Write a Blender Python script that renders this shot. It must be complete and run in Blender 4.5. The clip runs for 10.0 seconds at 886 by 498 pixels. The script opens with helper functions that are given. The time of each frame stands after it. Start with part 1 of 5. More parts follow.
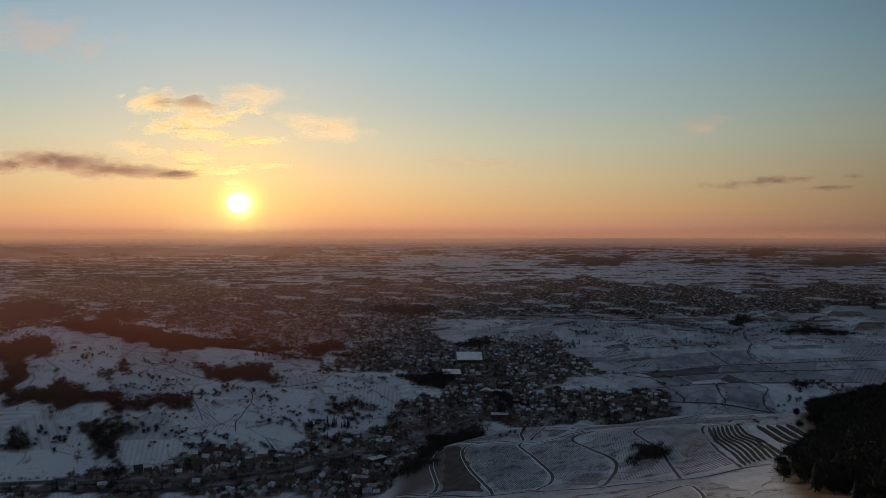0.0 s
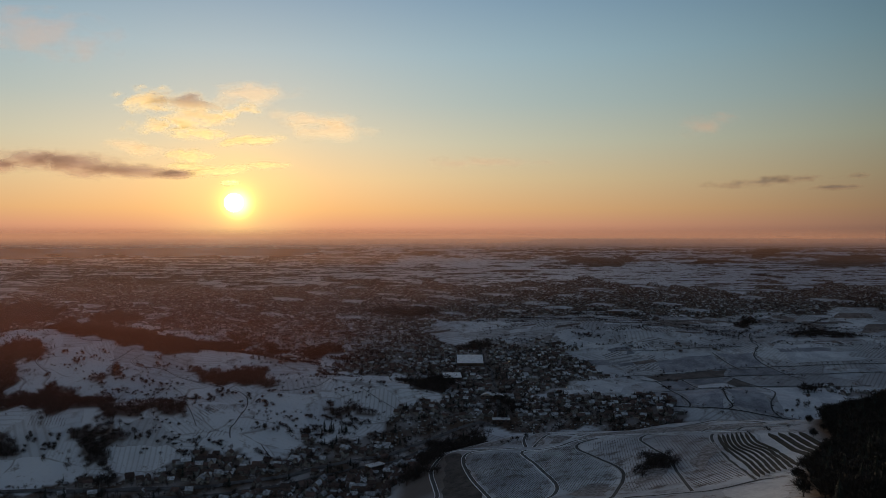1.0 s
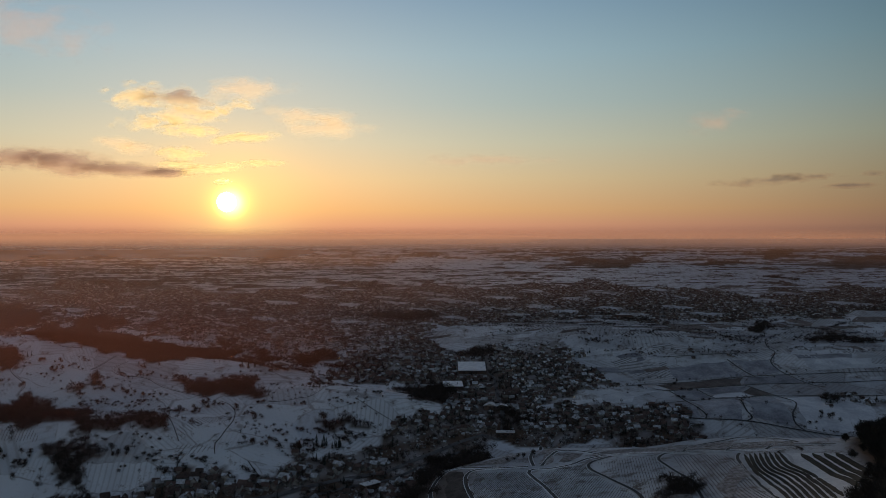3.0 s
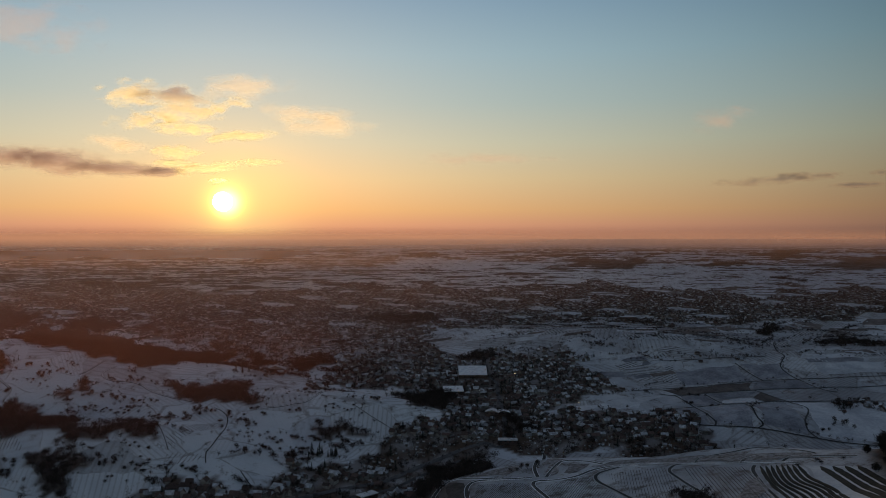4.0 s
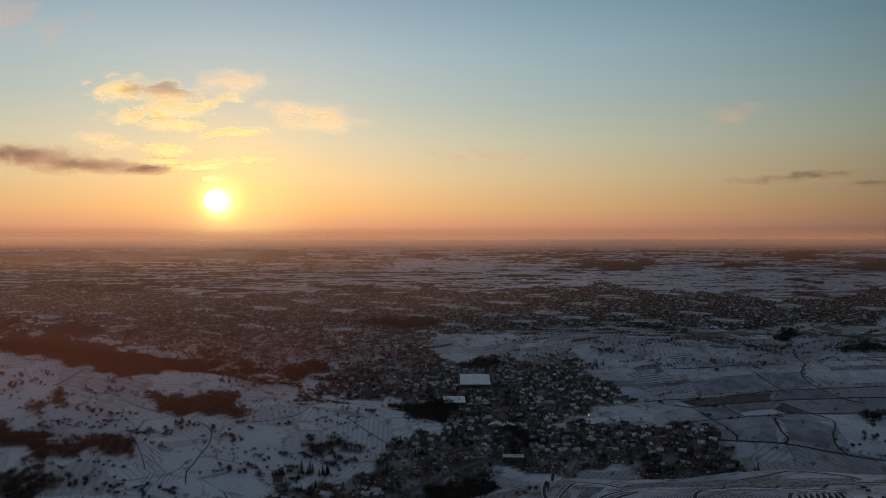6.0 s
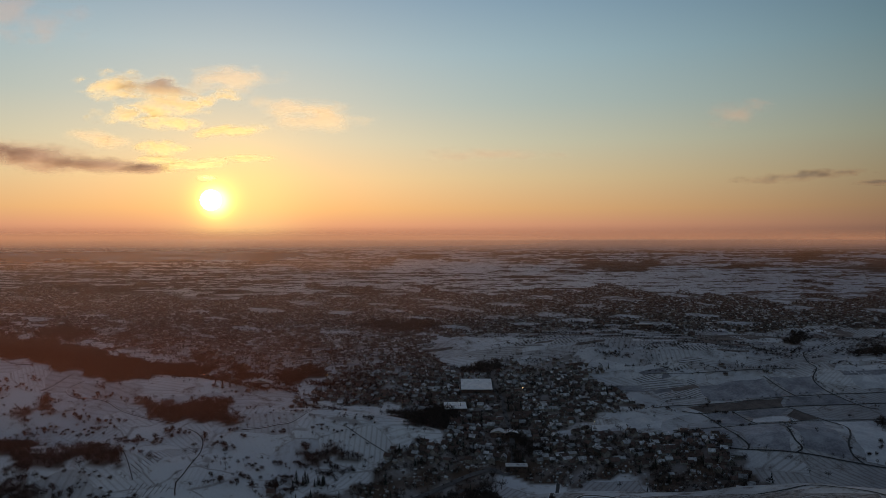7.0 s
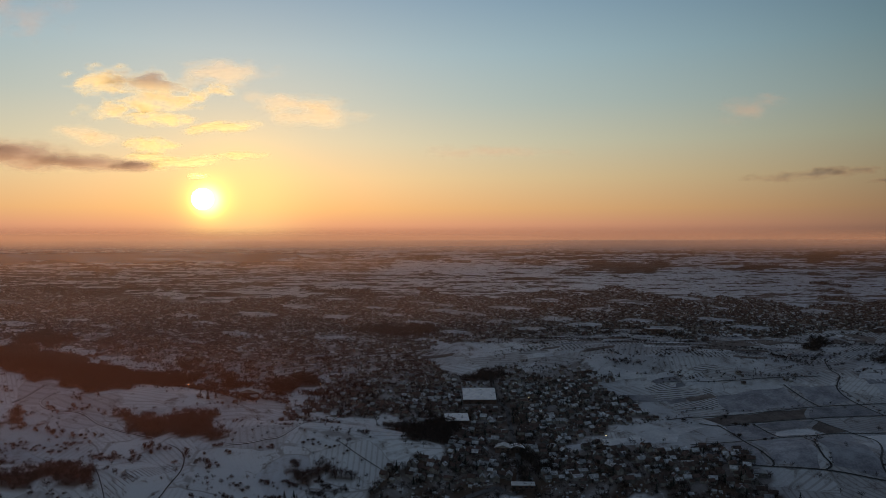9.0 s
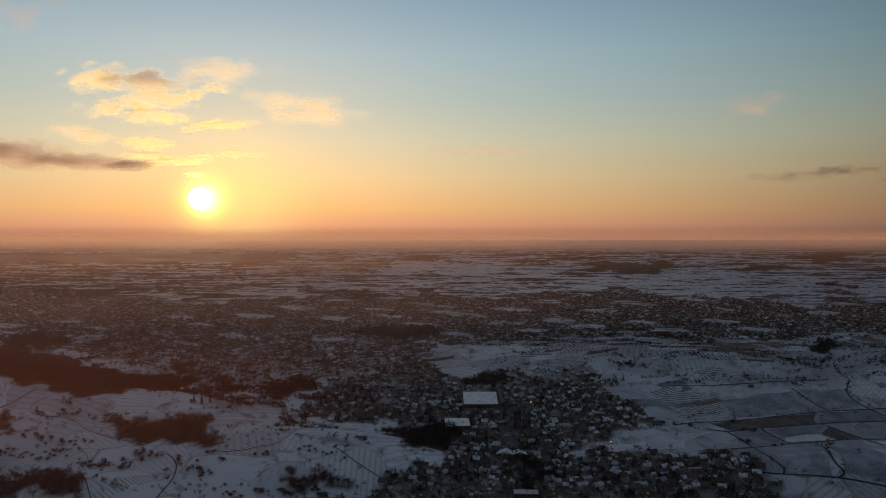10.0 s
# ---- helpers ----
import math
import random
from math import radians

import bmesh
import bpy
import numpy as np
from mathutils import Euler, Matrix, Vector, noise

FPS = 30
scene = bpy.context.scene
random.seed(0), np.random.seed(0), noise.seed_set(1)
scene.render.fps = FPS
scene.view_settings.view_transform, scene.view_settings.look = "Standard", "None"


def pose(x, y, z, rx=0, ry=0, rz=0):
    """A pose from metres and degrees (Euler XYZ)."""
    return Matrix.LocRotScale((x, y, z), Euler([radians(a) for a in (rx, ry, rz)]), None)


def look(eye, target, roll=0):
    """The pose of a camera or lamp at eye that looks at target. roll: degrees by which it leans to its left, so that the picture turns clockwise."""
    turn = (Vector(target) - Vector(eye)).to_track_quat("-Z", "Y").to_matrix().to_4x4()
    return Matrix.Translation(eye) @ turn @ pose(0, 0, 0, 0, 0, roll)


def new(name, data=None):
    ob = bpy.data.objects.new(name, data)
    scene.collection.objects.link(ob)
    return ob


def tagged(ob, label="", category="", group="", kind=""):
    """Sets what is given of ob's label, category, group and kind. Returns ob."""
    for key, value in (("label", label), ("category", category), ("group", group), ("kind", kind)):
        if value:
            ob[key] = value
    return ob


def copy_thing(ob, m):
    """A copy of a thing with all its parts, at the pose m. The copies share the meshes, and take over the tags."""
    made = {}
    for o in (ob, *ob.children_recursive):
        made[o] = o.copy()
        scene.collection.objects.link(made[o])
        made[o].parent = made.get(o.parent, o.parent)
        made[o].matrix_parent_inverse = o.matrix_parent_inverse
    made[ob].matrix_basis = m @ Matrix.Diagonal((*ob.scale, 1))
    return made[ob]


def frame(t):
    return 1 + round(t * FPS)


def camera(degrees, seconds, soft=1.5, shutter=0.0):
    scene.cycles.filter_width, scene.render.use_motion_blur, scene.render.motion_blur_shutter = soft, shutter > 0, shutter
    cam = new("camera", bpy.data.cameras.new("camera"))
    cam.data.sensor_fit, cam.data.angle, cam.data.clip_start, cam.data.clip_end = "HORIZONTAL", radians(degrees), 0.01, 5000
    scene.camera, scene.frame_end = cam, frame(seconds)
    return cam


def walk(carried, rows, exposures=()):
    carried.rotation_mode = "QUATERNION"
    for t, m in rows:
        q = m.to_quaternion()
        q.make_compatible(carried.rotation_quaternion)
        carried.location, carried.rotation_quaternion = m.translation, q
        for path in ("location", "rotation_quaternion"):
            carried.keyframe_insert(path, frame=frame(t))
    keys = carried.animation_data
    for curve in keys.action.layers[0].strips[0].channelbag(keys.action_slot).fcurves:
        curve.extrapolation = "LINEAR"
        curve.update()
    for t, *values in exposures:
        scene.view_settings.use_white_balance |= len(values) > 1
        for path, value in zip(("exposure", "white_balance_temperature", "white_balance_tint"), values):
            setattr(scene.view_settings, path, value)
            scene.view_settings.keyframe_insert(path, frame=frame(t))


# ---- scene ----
cam = camera(60.0, 10.0, soft=0.8)
METRES, EYE, TILT, LEAN, TURN = 270.0, 250.0, -0.9, 0.0, 0.0
ROWS = [
    (0.0, 0.00000, 0.0000, 0.00000, 0.000, 0.000, -0.00),
    (0.5, -0.00034, 0.0387, 0.00256, -0.006, 0.000, 0.01),
    (1.0, -0.00102, 0.0823, 0.00443, -0.011, 0.000, 0.02),
    (1.5, -0.00130, 0.1299, 0.00613, -0.011, 0.000, 0.03),
    (2.0, -0.00142, 0.1814, 0.00744, -0.006, 0.006, 0.05),
    (2.5, -0.00153, 0.2356, 0.00926, -0.006, 0.000, 0.06),
    (4.0, -0.00142, 0.3981, 0.01590, 0.000, -0.017, 0.07),
    (4.5, -0.00170, 0.4529, 0.01823, 0.000, -0.023, 0.08),
    (5.0, -0.00188, 0.5071, 0.01982, 0.011, -0.017, 0.09),
    (5.5, -0.00188, 0.5608, 0.02135, 0.011, -0.023, 0.10),
    (7.0, -0.00318, 0.7202, 0.02794, 0.040, -0.051, 0.08),
    (7.5, -0.00329, 0.7723, 0.02935, 0.040, -0.051, 0.07),
    (8.0, -0.00369, 0.8240, 0.03060, 0.051, -0.051, 0.07),
    (8.5, -0.00352, 0.8748, 0.03179, 0.063, -0.056, 0.09),
    (9.0, -0.00358, 0.9211, 0.03242, 0.074, -0.056, 0.10),
    (9.5, -0.00415, 0.9620, 0.03390, 0.079, -0.068, 0.11),
    (10.0, -0.00460, 0.9977, 0.03486, 0.079, -0.063, 0.10),
]
walk(cam, [(t, pose(0, 0, EYE, TILT, LEAN, TURN) @ pose(METRES * x, METRES * y, METRES * z, 90 + pitch, roll, yaw)) for t, x, y, z, yaw, pitch, roll in ROWS],
     exposures=[(0.0, 0.0, 6650.0, 10.0), (5.0, 0.03, 6800.0, 10.5), (10.0, 0.07, 6950.0, 11.0)])

# ---- light ----
SUN_AT = Vector((-457.0, 1700.0, 326.0))
SUN_WAY = (SUN_AT - Vector((0, 0, 250.0))).normalized()


def lin(r, g, b):
    """Linear colour from 0..255 display values."""
    return tuple((v / 255 / 12.92 if v <= 10 else ((v / 255 + 0.055) / 1.055) ** 2.4) for v in (r, g, b)) + (1.0,)


class Nodes:
    """A short way to write node trees."""

    def __init__(self, tree):
        self.tree = tree
        tree.nodes.clear()

    def add(self, kind, ins=(), **props):
        n = self.tree.nodes.new(kind)
        for key, value in props.items():
            setattr(n, key, value)
        for key, value in dict(ins).items():
            sock = n.inputs[key]
            if isinstance(value, bpy.types.NodeSocket):
                self.tree.links.new(value, sock)
            else:
                sock.default_value = value
        return n

    def math(self, op, a, b=0.0, c=0.0, clamp=False):
        return self.add("ShaderNodeMath", {0: a, 1: b, 2: c}, operation=op, use_clamp=clamp).outputs[0]

    def span(self, v, a, b, c=0.0, d=1.0, smooth=True):
        return self.add("ShaderNodeMapRange", {"Value": v, "From Min": a, "From Max": b, "To Min": c, "To Max": d},
                        interpolation_type="SMOOTHSTEP" if smooth else "LINEAR").outputs["Result"]

    def ramp(self, v, stops):
        n = self.add("ShaderNodeValToRGB", {0: v})
        e = n.color_ramp.elements
        while len(e) < len(stops):
            e.new(0.5)
        for el, (p, c) in zip(e, stops):
            el.position, el.color = p, c
        return n.outputs[0]

    def mix(self, f, a, b, blend="MIX"):
        n = self.add("ShaderNodeMix", data_type="RGBA", blend_type=blend)
        for sock, value in ((n.inputs[0], f), (n.inputs[6], a), (n.inputs[7], b)):
            if isinstance(value, bpy.types.NodeSocket):
                self.tree.links.new(value, sock)
            else:
                sock.default_value = value
        return n.outputs[2]

    def noise(self, vec, scale, detail=3.0, rough=0.55, stretch=(1, 1, 1)):
        m = self.add("ShaderNodeMapping", {"Vector": vec, "Scale": stretch}).outputs[0]
        return self.add("ShaderNodeTexNoise", {"Vector": m, "Scale": scale, "Detail": detail, "Roughness": rough}).outputs[0]


world = bpy.data.worlds.new("winter_evening_sky")
scene.world = world
world.use_nodes = True
N = Nodes(world.node_tree)
way = N.add("ShaderNodeTexCoord").outputs["Generated"]
up = N.add("ShaderNodeSeparateXYZ", {0: way}).outputs[2]
up = N.math("MULTIPLY_ADD", up, 1.0, 0.0, clamp=True)
SKY_SUN_SIDE = [(0.0, lin(160, 114, 96)), (0.006, lin(172, 122, 101)), (0.014, lin(196, 141, 114)), (0.035, lin(202, 161, 117)), (0.075, lin(195, 177, 142)), (0.12, lin(177, 181, 164)),
                (0.17, lin(154, 174, 175)), (0.23, lin(139, 169, 183)), (0.30, lin(116, 150, 175)), (0.5, lin(98, 114, 132)), (1.0, lin(86, 92, 104))]
SKY_FAR_SIDE = [(0.0, lin(80, 67, 64)), (0.006, lin(98, 78, 71)), (0.014, lin(116, 90, 76)), (0.035, lin(121, 98, 78)), (0.075, lin(118, 109, 90)), (0.12, lin(114, 120, 108)),
                (0.17, lin(100, 119, 122)), (0.23, lin(82, 110, 122)), (0.30, lin(66, 96, 116)), (0.5, lin(66, 78, 94)), (1.0, lin(68, 74, 86))]
near_sun = N.add("ShaderNodeVectorMath", {0: way, 1: SUN_WAY}, operation="DOT_PRODUCT").outputs["Value"]
side = N.span(near_sun, 0.66, 0.985, smooth=False)
sky = N.mix(side, N.ramp(up, SKY_FAR_SIDE), N.ramp(up, SKY_SUN_SIDE))
glow = N.math("POWER", N.math("MAXIMUM", near_sun, 0.0), 380.0)
sky = N.mix(N.math("MULTIPLY", glow, 0.5), sky, lin(241, 213, 146))
air = N.add("ShaderNodeTexSky", sky_type="NISHITA", sun_disc=False, sun_elevation=radians(2.5), sun_rotation=radians(-15), dust_density=3.0)
both = N.mix(0.011, sky, air.outputs[0], "ADD")
bg = N.add("ShaderNodeBackground", {"Color": both, "Strength": 1.12})
N.add("ShaderNodeOutputWorld", {"Surface": bg.outputs[0]})

sun_lamp = new("sun_light", bpy.data.lights.new("sun_light", "SUN"))
sun_lamp.data.energy, sun_lamp.data.angle, sun_lamp.data.color = 3.9, radians(9.0), (1.0, 0.72, 0.45)
# the mist spreads the sunlight into a broad glow round and above the disc
sun_lamp.matrix_world = look(SUN_AT + Vector((0, 0, 80.0)), Vector((0, 0, 250.0)))
scene.view_settings.exposure = 0.0


# ---- materials ----
def material(name):
    m = bpy.data.materials.new(name)
    m.use_nodes = True
    return m, Nodes(m.node_tree)


def plain(name, dark, light, scale=0.4, rough=0.85, bump=0.0, per="OBJECT", spread=0.35):
    """A two-tone grained surface that differs a little from piece to piece."""
    m, n = material(name)
    pos = n.add("ShaderNodeNewGeometry").outputs["Position"]
    big, fine = n.noise(pos, scale), n.noise(pos, scale * 7, 4)
    v = n.math("ADD", n.math("MULTIPLY", big, 0.6), n.math("MULTIPLY", fine, 0.4))
    col = n.mix(n.span(v, 0.3, 0.7), dark + (1,), light + (1,))
    rnd = n.add("ShaderNodeObjectInfo").outputs["Random"] if per == "OBJECT" else n.add("ShaderNodeNewGeometry").outputs["Random Per Island"]
    col = n.mix(1.0, col, n.mix(rnd, (1 - spread,) * 3 + (1,), (1 + spread,) * 3 + (1,)), "MULTIPLY")
    ins = {"Base Color": col, "Roughness": rough}
    if bump:
        ins["Normal"] = n.add("ShaderNodeBump", {"Height": fine, "Strength": bump, "Distance": 0.3}).outputs[0]
    b = n.add("ShaderNodeBsdfPrincipled", ins)
    n.add("ShaderNodeOutputMaterial", {"Surface": b.outputs[0]})
    return m


def ground_material():
    """Snow over winter grass; bare soil in built-up land; woods and fields in long streaks far out on the plain."""
    m, n = material("snowy_ground")
    pos = n.add("ShaderNodeNewGeometry").outputs["Position"]
    built = n.add("ShaderNodeAttribute", attribute_name="built").outputs["Fac"]
    wood = n.add("ShaderNodeAttribute", attribute_name="wood").outputs["Fac"]
    plainland = n.add("ShaderNodeAttribute", attribute_name="plain").outputs["Fac"]
    spurland = n.add("ShaderNodeAttribute", attribute_name="spur").outputs["Fac"]
    big = n.noise(pos, 0.012, 4)
    mid = n.noise(pos, 0.06, 5, 0.65)
    fine = n.noise(pos, 0.5, 4, 0.6)
    snow = n.mix(n.span(big, 0.35, 0.7), (0.62, 0.65, 0.72, 1), (0.80, 0.82, 0.86, 1))
    snow = n.mix(n.math("MULTIPLY", n.span(mid, 0.46, 0.72), 0.7), snow, (0.30, 0.28, 0.28, 1))
    thickness = n.noise(pos, 0.03, 4, 0.6)
    # plots of land: each with its own tint and its own rows
    warped = n.add("ShaderNodeVectorMath", {0: pos, 1: n.add("ShaderNodeVectorMath", {0: n.add("ShaderNodeTexNoise", {"Vector": pos, "Scale": 0.02, "Detail": 2.0}).outputs["Color"], 1: (24.0, 24.0, 0.0)}, operation="MULTIPLY").outputs[0]}, operation="ADD").outputs[0]
    flat = n.add("ShaderNodeVectorMath", {0: warped, 1: (1 / 62.0, 1 / 38.0, 0.0)}, operation="MULTIPLY").outputs[0]
    cell = n.add("ShaderNodeTexVoronoi", {"Vector": flat, "Scale": 1.0}).outputs["Color"]
    rand = n.add("ShaderNodeSeparateXYZ", {0: cell}).outputs
    edge = n.add("ShaderNodeTexVoronoi", {"Vector": flat, "Scale": 1.0}, feature="DISTANCE_TO_EDGE").outputs["Distance"]
    xy = n.add("ShaderNodeSeparateXYZ", {0: pos}).outputs
    turn = n.math("MULTIPLY", rand[0], 3.1416)
    along = n.math("ADD", n.math("MULTIPLY", xy[0], n.math("COSINE", turn)), n.math("MULTIPLY", xy[1], n.math("SINE", turn)))
    rows = n.math("SINE", n.math("MULTIPLY", along, n.math("MULTIPLY_ADD", rand[1], 0.9, 0.7)))
    rows = n.math("MULTIPLY", n.span(n.math("ADD", rows, n.math("MULTIPLY", fine, 1.6)), 0.9, 1.9), n.span(rand[2], 0.25, 0.6))
    wild = n.math("SUBTRACT", 1.0, n.math("MAXIMUM", plainland, spurland))
    rows = n.math("MULTIPLY", n.math("MULTIPLY", rows, 0.38), wild)
    hem = n.math("MULTIPLY", n.math("MULTIPLY", n.span(edge, 0.008, 0.022, 1.0, 0.0), n.span(rand[1], 0.3, 0.5)), n.math("MULTIPLY", wild, n.span(mid, 0.38, 0.55, 0.0, 0.5)))
    snow = n.mix(n.math("MULTIPLY", n.span(rand[2], 0.45, 0.9), n.math("MULTIPLY", wild, 0.45)), snow, (0.34, 0.32, 0.33, 1))
    # snow greyer on the spur and the right-hand fields, whiter on the left
    greyland = n.math("MAXIMUM", spurland, n.math("MULTIPLY", n.span(xy[0], 120, 260), n.span(xy[1], 1330, 1280)))
    snow = n.mix(n.math("MULTIPLY", greyland, n.span(n.math("ADD", big, n.math("MULTIPLY", fine, 0.5)), 0.45, 0.95, 0.66, 0.2)), snow, (0.26, 0.26, 0.28, 1))
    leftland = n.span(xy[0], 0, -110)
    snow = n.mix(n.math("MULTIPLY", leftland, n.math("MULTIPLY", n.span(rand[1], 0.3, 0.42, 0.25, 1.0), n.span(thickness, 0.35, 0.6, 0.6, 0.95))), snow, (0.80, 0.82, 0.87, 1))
    rows = n.math("MULTIPLY", rows, n.math("SUBTRACT", 1.0, n.math("MULTIPLY", leftland, 0.4)))
    earth = n.mix(fine, (0.065, 0.045, 0.036, 1), (0.18, 0.125, 0.095, 1))
    thin = n.math("ADD", n.math("MULTIPLY", mid, 0.7), n.math("MULTIPLY", fine, 0.45))
    bare = n.span(n.math("MULTIPLY_ADD", spurland, 0.05, thin), 0.62, 0.76, 0.0, 0.75)
    town = n.math("MULTIPLY", n.math("MULTIPLY", built, n.span(xy[1], 1040, 1180, 1.0, 0.7)), n.span(thin, 0.34, 0.53))
    # far out the town is dark with trees and soil, with snowy roofs and gardens as short pale dashes
    dash = n.math("ADD", n.math("MULTIPLY", n.noise(pos, 1.0, 3, 0.6, (0.10, 0.17, 0.0)), 0.62), n.math("MULTIPLY", n.noise(pos, 1.0, 3, 0.6, (0.022, 0.07, 0.0)), 0.38))
    murky = n.math("MULTIPLY", n.span(built, 0.12, 0.4), n.span(dash, 0.565, 0.525, 0.1, 0.96))
    town = n.mix(n.span(xy[1], 1130, 1230), town, murky)
    streak = n.noise(pos, 1.0, 5, 0.62, (0.011, 0.12, 0.0))
    streak2 = n.noise(pos, 1.0, 3, 0.6, (0.07, 0.33, 0.0))
    far = n.math("ADD", n.math("MULTIPLY", streak, 0.6), n.math("MULTIPLY", streak2, 0.4))
    far = n.math("ADD", far, n.math("MULTIPLY", n.math("MULTIPLY", n.span(xy[0], -450, 0), n.span(xy[1], 1540, 1600, 1.0, 0.0)), 0.03))
    open_snow = n.add("ShaderNodeAttribute", attribute_name="open").outputs["Fac"]
    far = n.span(n.math("MULTIPLY_ADD", open_snow, 0.04, far), 0.51, 0.54)
    # the streaks level out to one even tone near the skyline
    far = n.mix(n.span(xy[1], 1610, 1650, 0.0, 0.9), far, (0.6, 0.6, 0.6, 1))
    specks = n.span(n.noise(pos, 1.0, 3, 0.6, (0.09, 0.30, 0.0)), 0.60, 0.66, 0.0, 0.8)
    far = n.math("MULTIPLY", n.math("SUBTRACT", 1.0, far), plainland)
    far = n.math("MAXIMUM", far, n.math("MULTIPLY", specks, open_snow))
    town = n.math("MULTIPLY", town, n.math("SUBTRACT", 1.0, open_snow))
    cover = n.math("MAXIMUM", n.math("MAXIMUM", bare, town), n.math("MAXIMUM", far, wood))
    cover = n.math("MAXIMUM", cover, n.math("MAXIMUM", rows, hem))
    # dimmer, bluer light away from the sun is put into the plain's snow colour
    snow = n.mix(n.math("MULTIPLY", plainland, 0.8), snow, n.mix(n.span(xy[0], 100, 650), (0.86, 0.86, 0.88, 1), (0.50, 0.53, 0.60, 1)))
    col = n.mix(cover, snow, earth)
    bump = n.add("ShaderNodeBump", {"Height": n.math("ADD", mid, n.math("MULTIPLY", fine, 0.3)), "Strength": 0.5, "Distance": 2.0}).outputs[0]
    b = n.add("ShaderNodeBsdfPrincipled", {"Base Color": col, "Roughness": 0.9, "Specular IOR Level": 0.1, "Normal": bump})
    n.add("ShaderNodeOutputMaterial", {"Surface": b.outputs[0]})
    return m


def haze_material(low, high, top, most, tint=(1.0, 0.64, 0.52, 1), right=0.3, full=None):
    """Thin evening mist: denser upwards to the horizon, gone above it. Warm evening light is put into its tint."""
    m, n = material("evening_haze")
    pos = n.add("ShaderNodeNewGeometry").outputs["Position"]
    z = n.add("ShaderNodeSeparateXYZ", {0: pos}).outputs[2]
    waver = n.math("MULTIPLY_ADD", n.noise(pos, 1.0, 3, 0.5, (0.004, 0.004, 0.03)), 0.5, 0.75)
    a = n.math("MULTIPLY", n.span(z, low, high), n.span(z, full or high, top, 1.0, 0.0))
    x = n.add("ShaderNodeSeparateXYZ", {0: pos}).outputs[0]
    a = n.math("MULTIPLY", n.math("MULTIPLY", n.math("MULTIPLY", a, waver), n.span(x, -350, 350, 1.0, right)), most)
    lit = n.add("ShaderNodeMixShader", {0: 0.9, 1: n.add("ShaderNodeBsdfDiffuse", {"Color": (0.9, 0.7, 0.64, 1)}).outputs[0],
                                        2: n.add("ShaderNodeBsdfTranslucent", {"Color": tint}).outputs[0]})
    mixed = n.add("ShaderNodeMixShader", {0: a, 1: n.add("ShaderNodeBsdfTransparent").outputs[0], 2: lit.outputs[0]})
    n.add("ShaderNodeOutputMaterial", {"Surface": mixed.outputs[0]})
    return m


def cloud_material(name, thick, edge, full, seed, grain=0.034, ragged=2.9, core=0.6, body=-0.62):
    """Soft ragged cloud: sunlit gold rims and underside and the greyer shaded heart are painted in its colour."""
    m, n = material(name)
    tex = n.add("ShaderNodeTexCoord")
    gen, pos = tex.outputs["Generated"], n.add("ShaderNodeNewGeometry").outputs["Position"]
    c = n.add("ShaderNodeVectorMath", {0: gen, 1: (0.5, 0.5, 0.5)}, operation="SUBTRACT").outputs[0]
    c = n.add("ShaderNodeVectorMath", {0: c, 1: (2.0, 0.0, 2.0)}, operation="MULTIPLY").outputs[0]
    r = n.add("ShaderNodeVectorMath", {0: c}, operation="LENGTH").outputs["Value"]
    moved = n.add("ShaderNodeVectorMath", {0: pos, 1: (seed, 0, seed)}, operation="ADD").outputs[0]
    puff = n.noise(moved, grain, 3.5, 0.5, (0.5, 0.3, 1.15))
    dense = n.math("ADD", n.math("MULTIPLY_ADD", n.math("SUBTRACT", 1.0, r), 2.0, body), n.math("MULTIPLY", n.math("SUBTRACT", puff, 0.5), ragged))
    a = n.math("MULTIPLY", n.span(dense, 0.0, 1.6), full)
    a = n.math("MULTIPLY", a, n.span(r, 0.6, 0.9, 1.0, 0.0))
    high = n.add("ShaderNodeSeparateXYZ", {0: gen}).outputs[2]
    heart = n.math("MULTIPLY", n.span(dense, core, core + 0.6), n.span(high, 0.32, 0.6, 0.25, 1.0))
    col = n.mix(heart, edge + (1,), thick + (1,))
    lit = n.add("ShaderNodeMixShader", {0: 0.92, 1: n.add("ShaderNodeBsdfDiffuse", {"Color": col}).outputs[0],
                                        2: n.add("ShaderNodeBsdfTranslucent", {"Color": col}).outputs[0]})
    mixed = n.add("ShaderNodeMixShader", {0: a, 1: n.add("ShaderNodeBsdfTransparent").outputs[0], 2: lit.outputs[0]})
    n.add("ShaderNodeOutputMaterial", {"Surface": mixed.outputs[0]})
    return m


GROUND = ground_material()
SNOW_ROOF = plain("snow_on_roof", (0.19, 0.19, 0.21), (0.66, 0.68, 0.73), 0.3, 0.75, per="ISLAND", spread=0.45)
TILE_ROOF = plain("dark_clay_tiles", (0.05, 0.032, 0.028), (0.16, 0.10, 0.085), 0.5, 0.8, per="ISLAND", spread=0.4)
WALL = plain("weathered_render", (0.15, 0.13, 0.12), (0.40, 0.36, 0.33), 0.25, 0.9, per="ISLAND", spread=0.45)
WALL_SINGLE = plain("painted_render", (0.15, 0.13, 0.12), (0.40, 0.36, 0.33), 0.25, 0.9, spread=0.5)
BRICK = plain("sooty_brick", (0.10, 0.06, 0.05), (0.22, 0.14, 0.11), 1.0, 0.9)
PANE = plain("window_glass", (0.02, 0.022, 0.028), (0.05, 0.055, 0.065), 1.0, 0.12)
TIMBER = plain("stained_timber", (0.05, 0.035, 0.025), (0.12, 0.08, 0.06), 1.5, 0.7)
TWIG = plain("bare_twigs", (0.030, 0.022, 0.019), (0.085, 0.062, 0.052), 0.3, 0.95, per="ISLAND", spread=0.5)
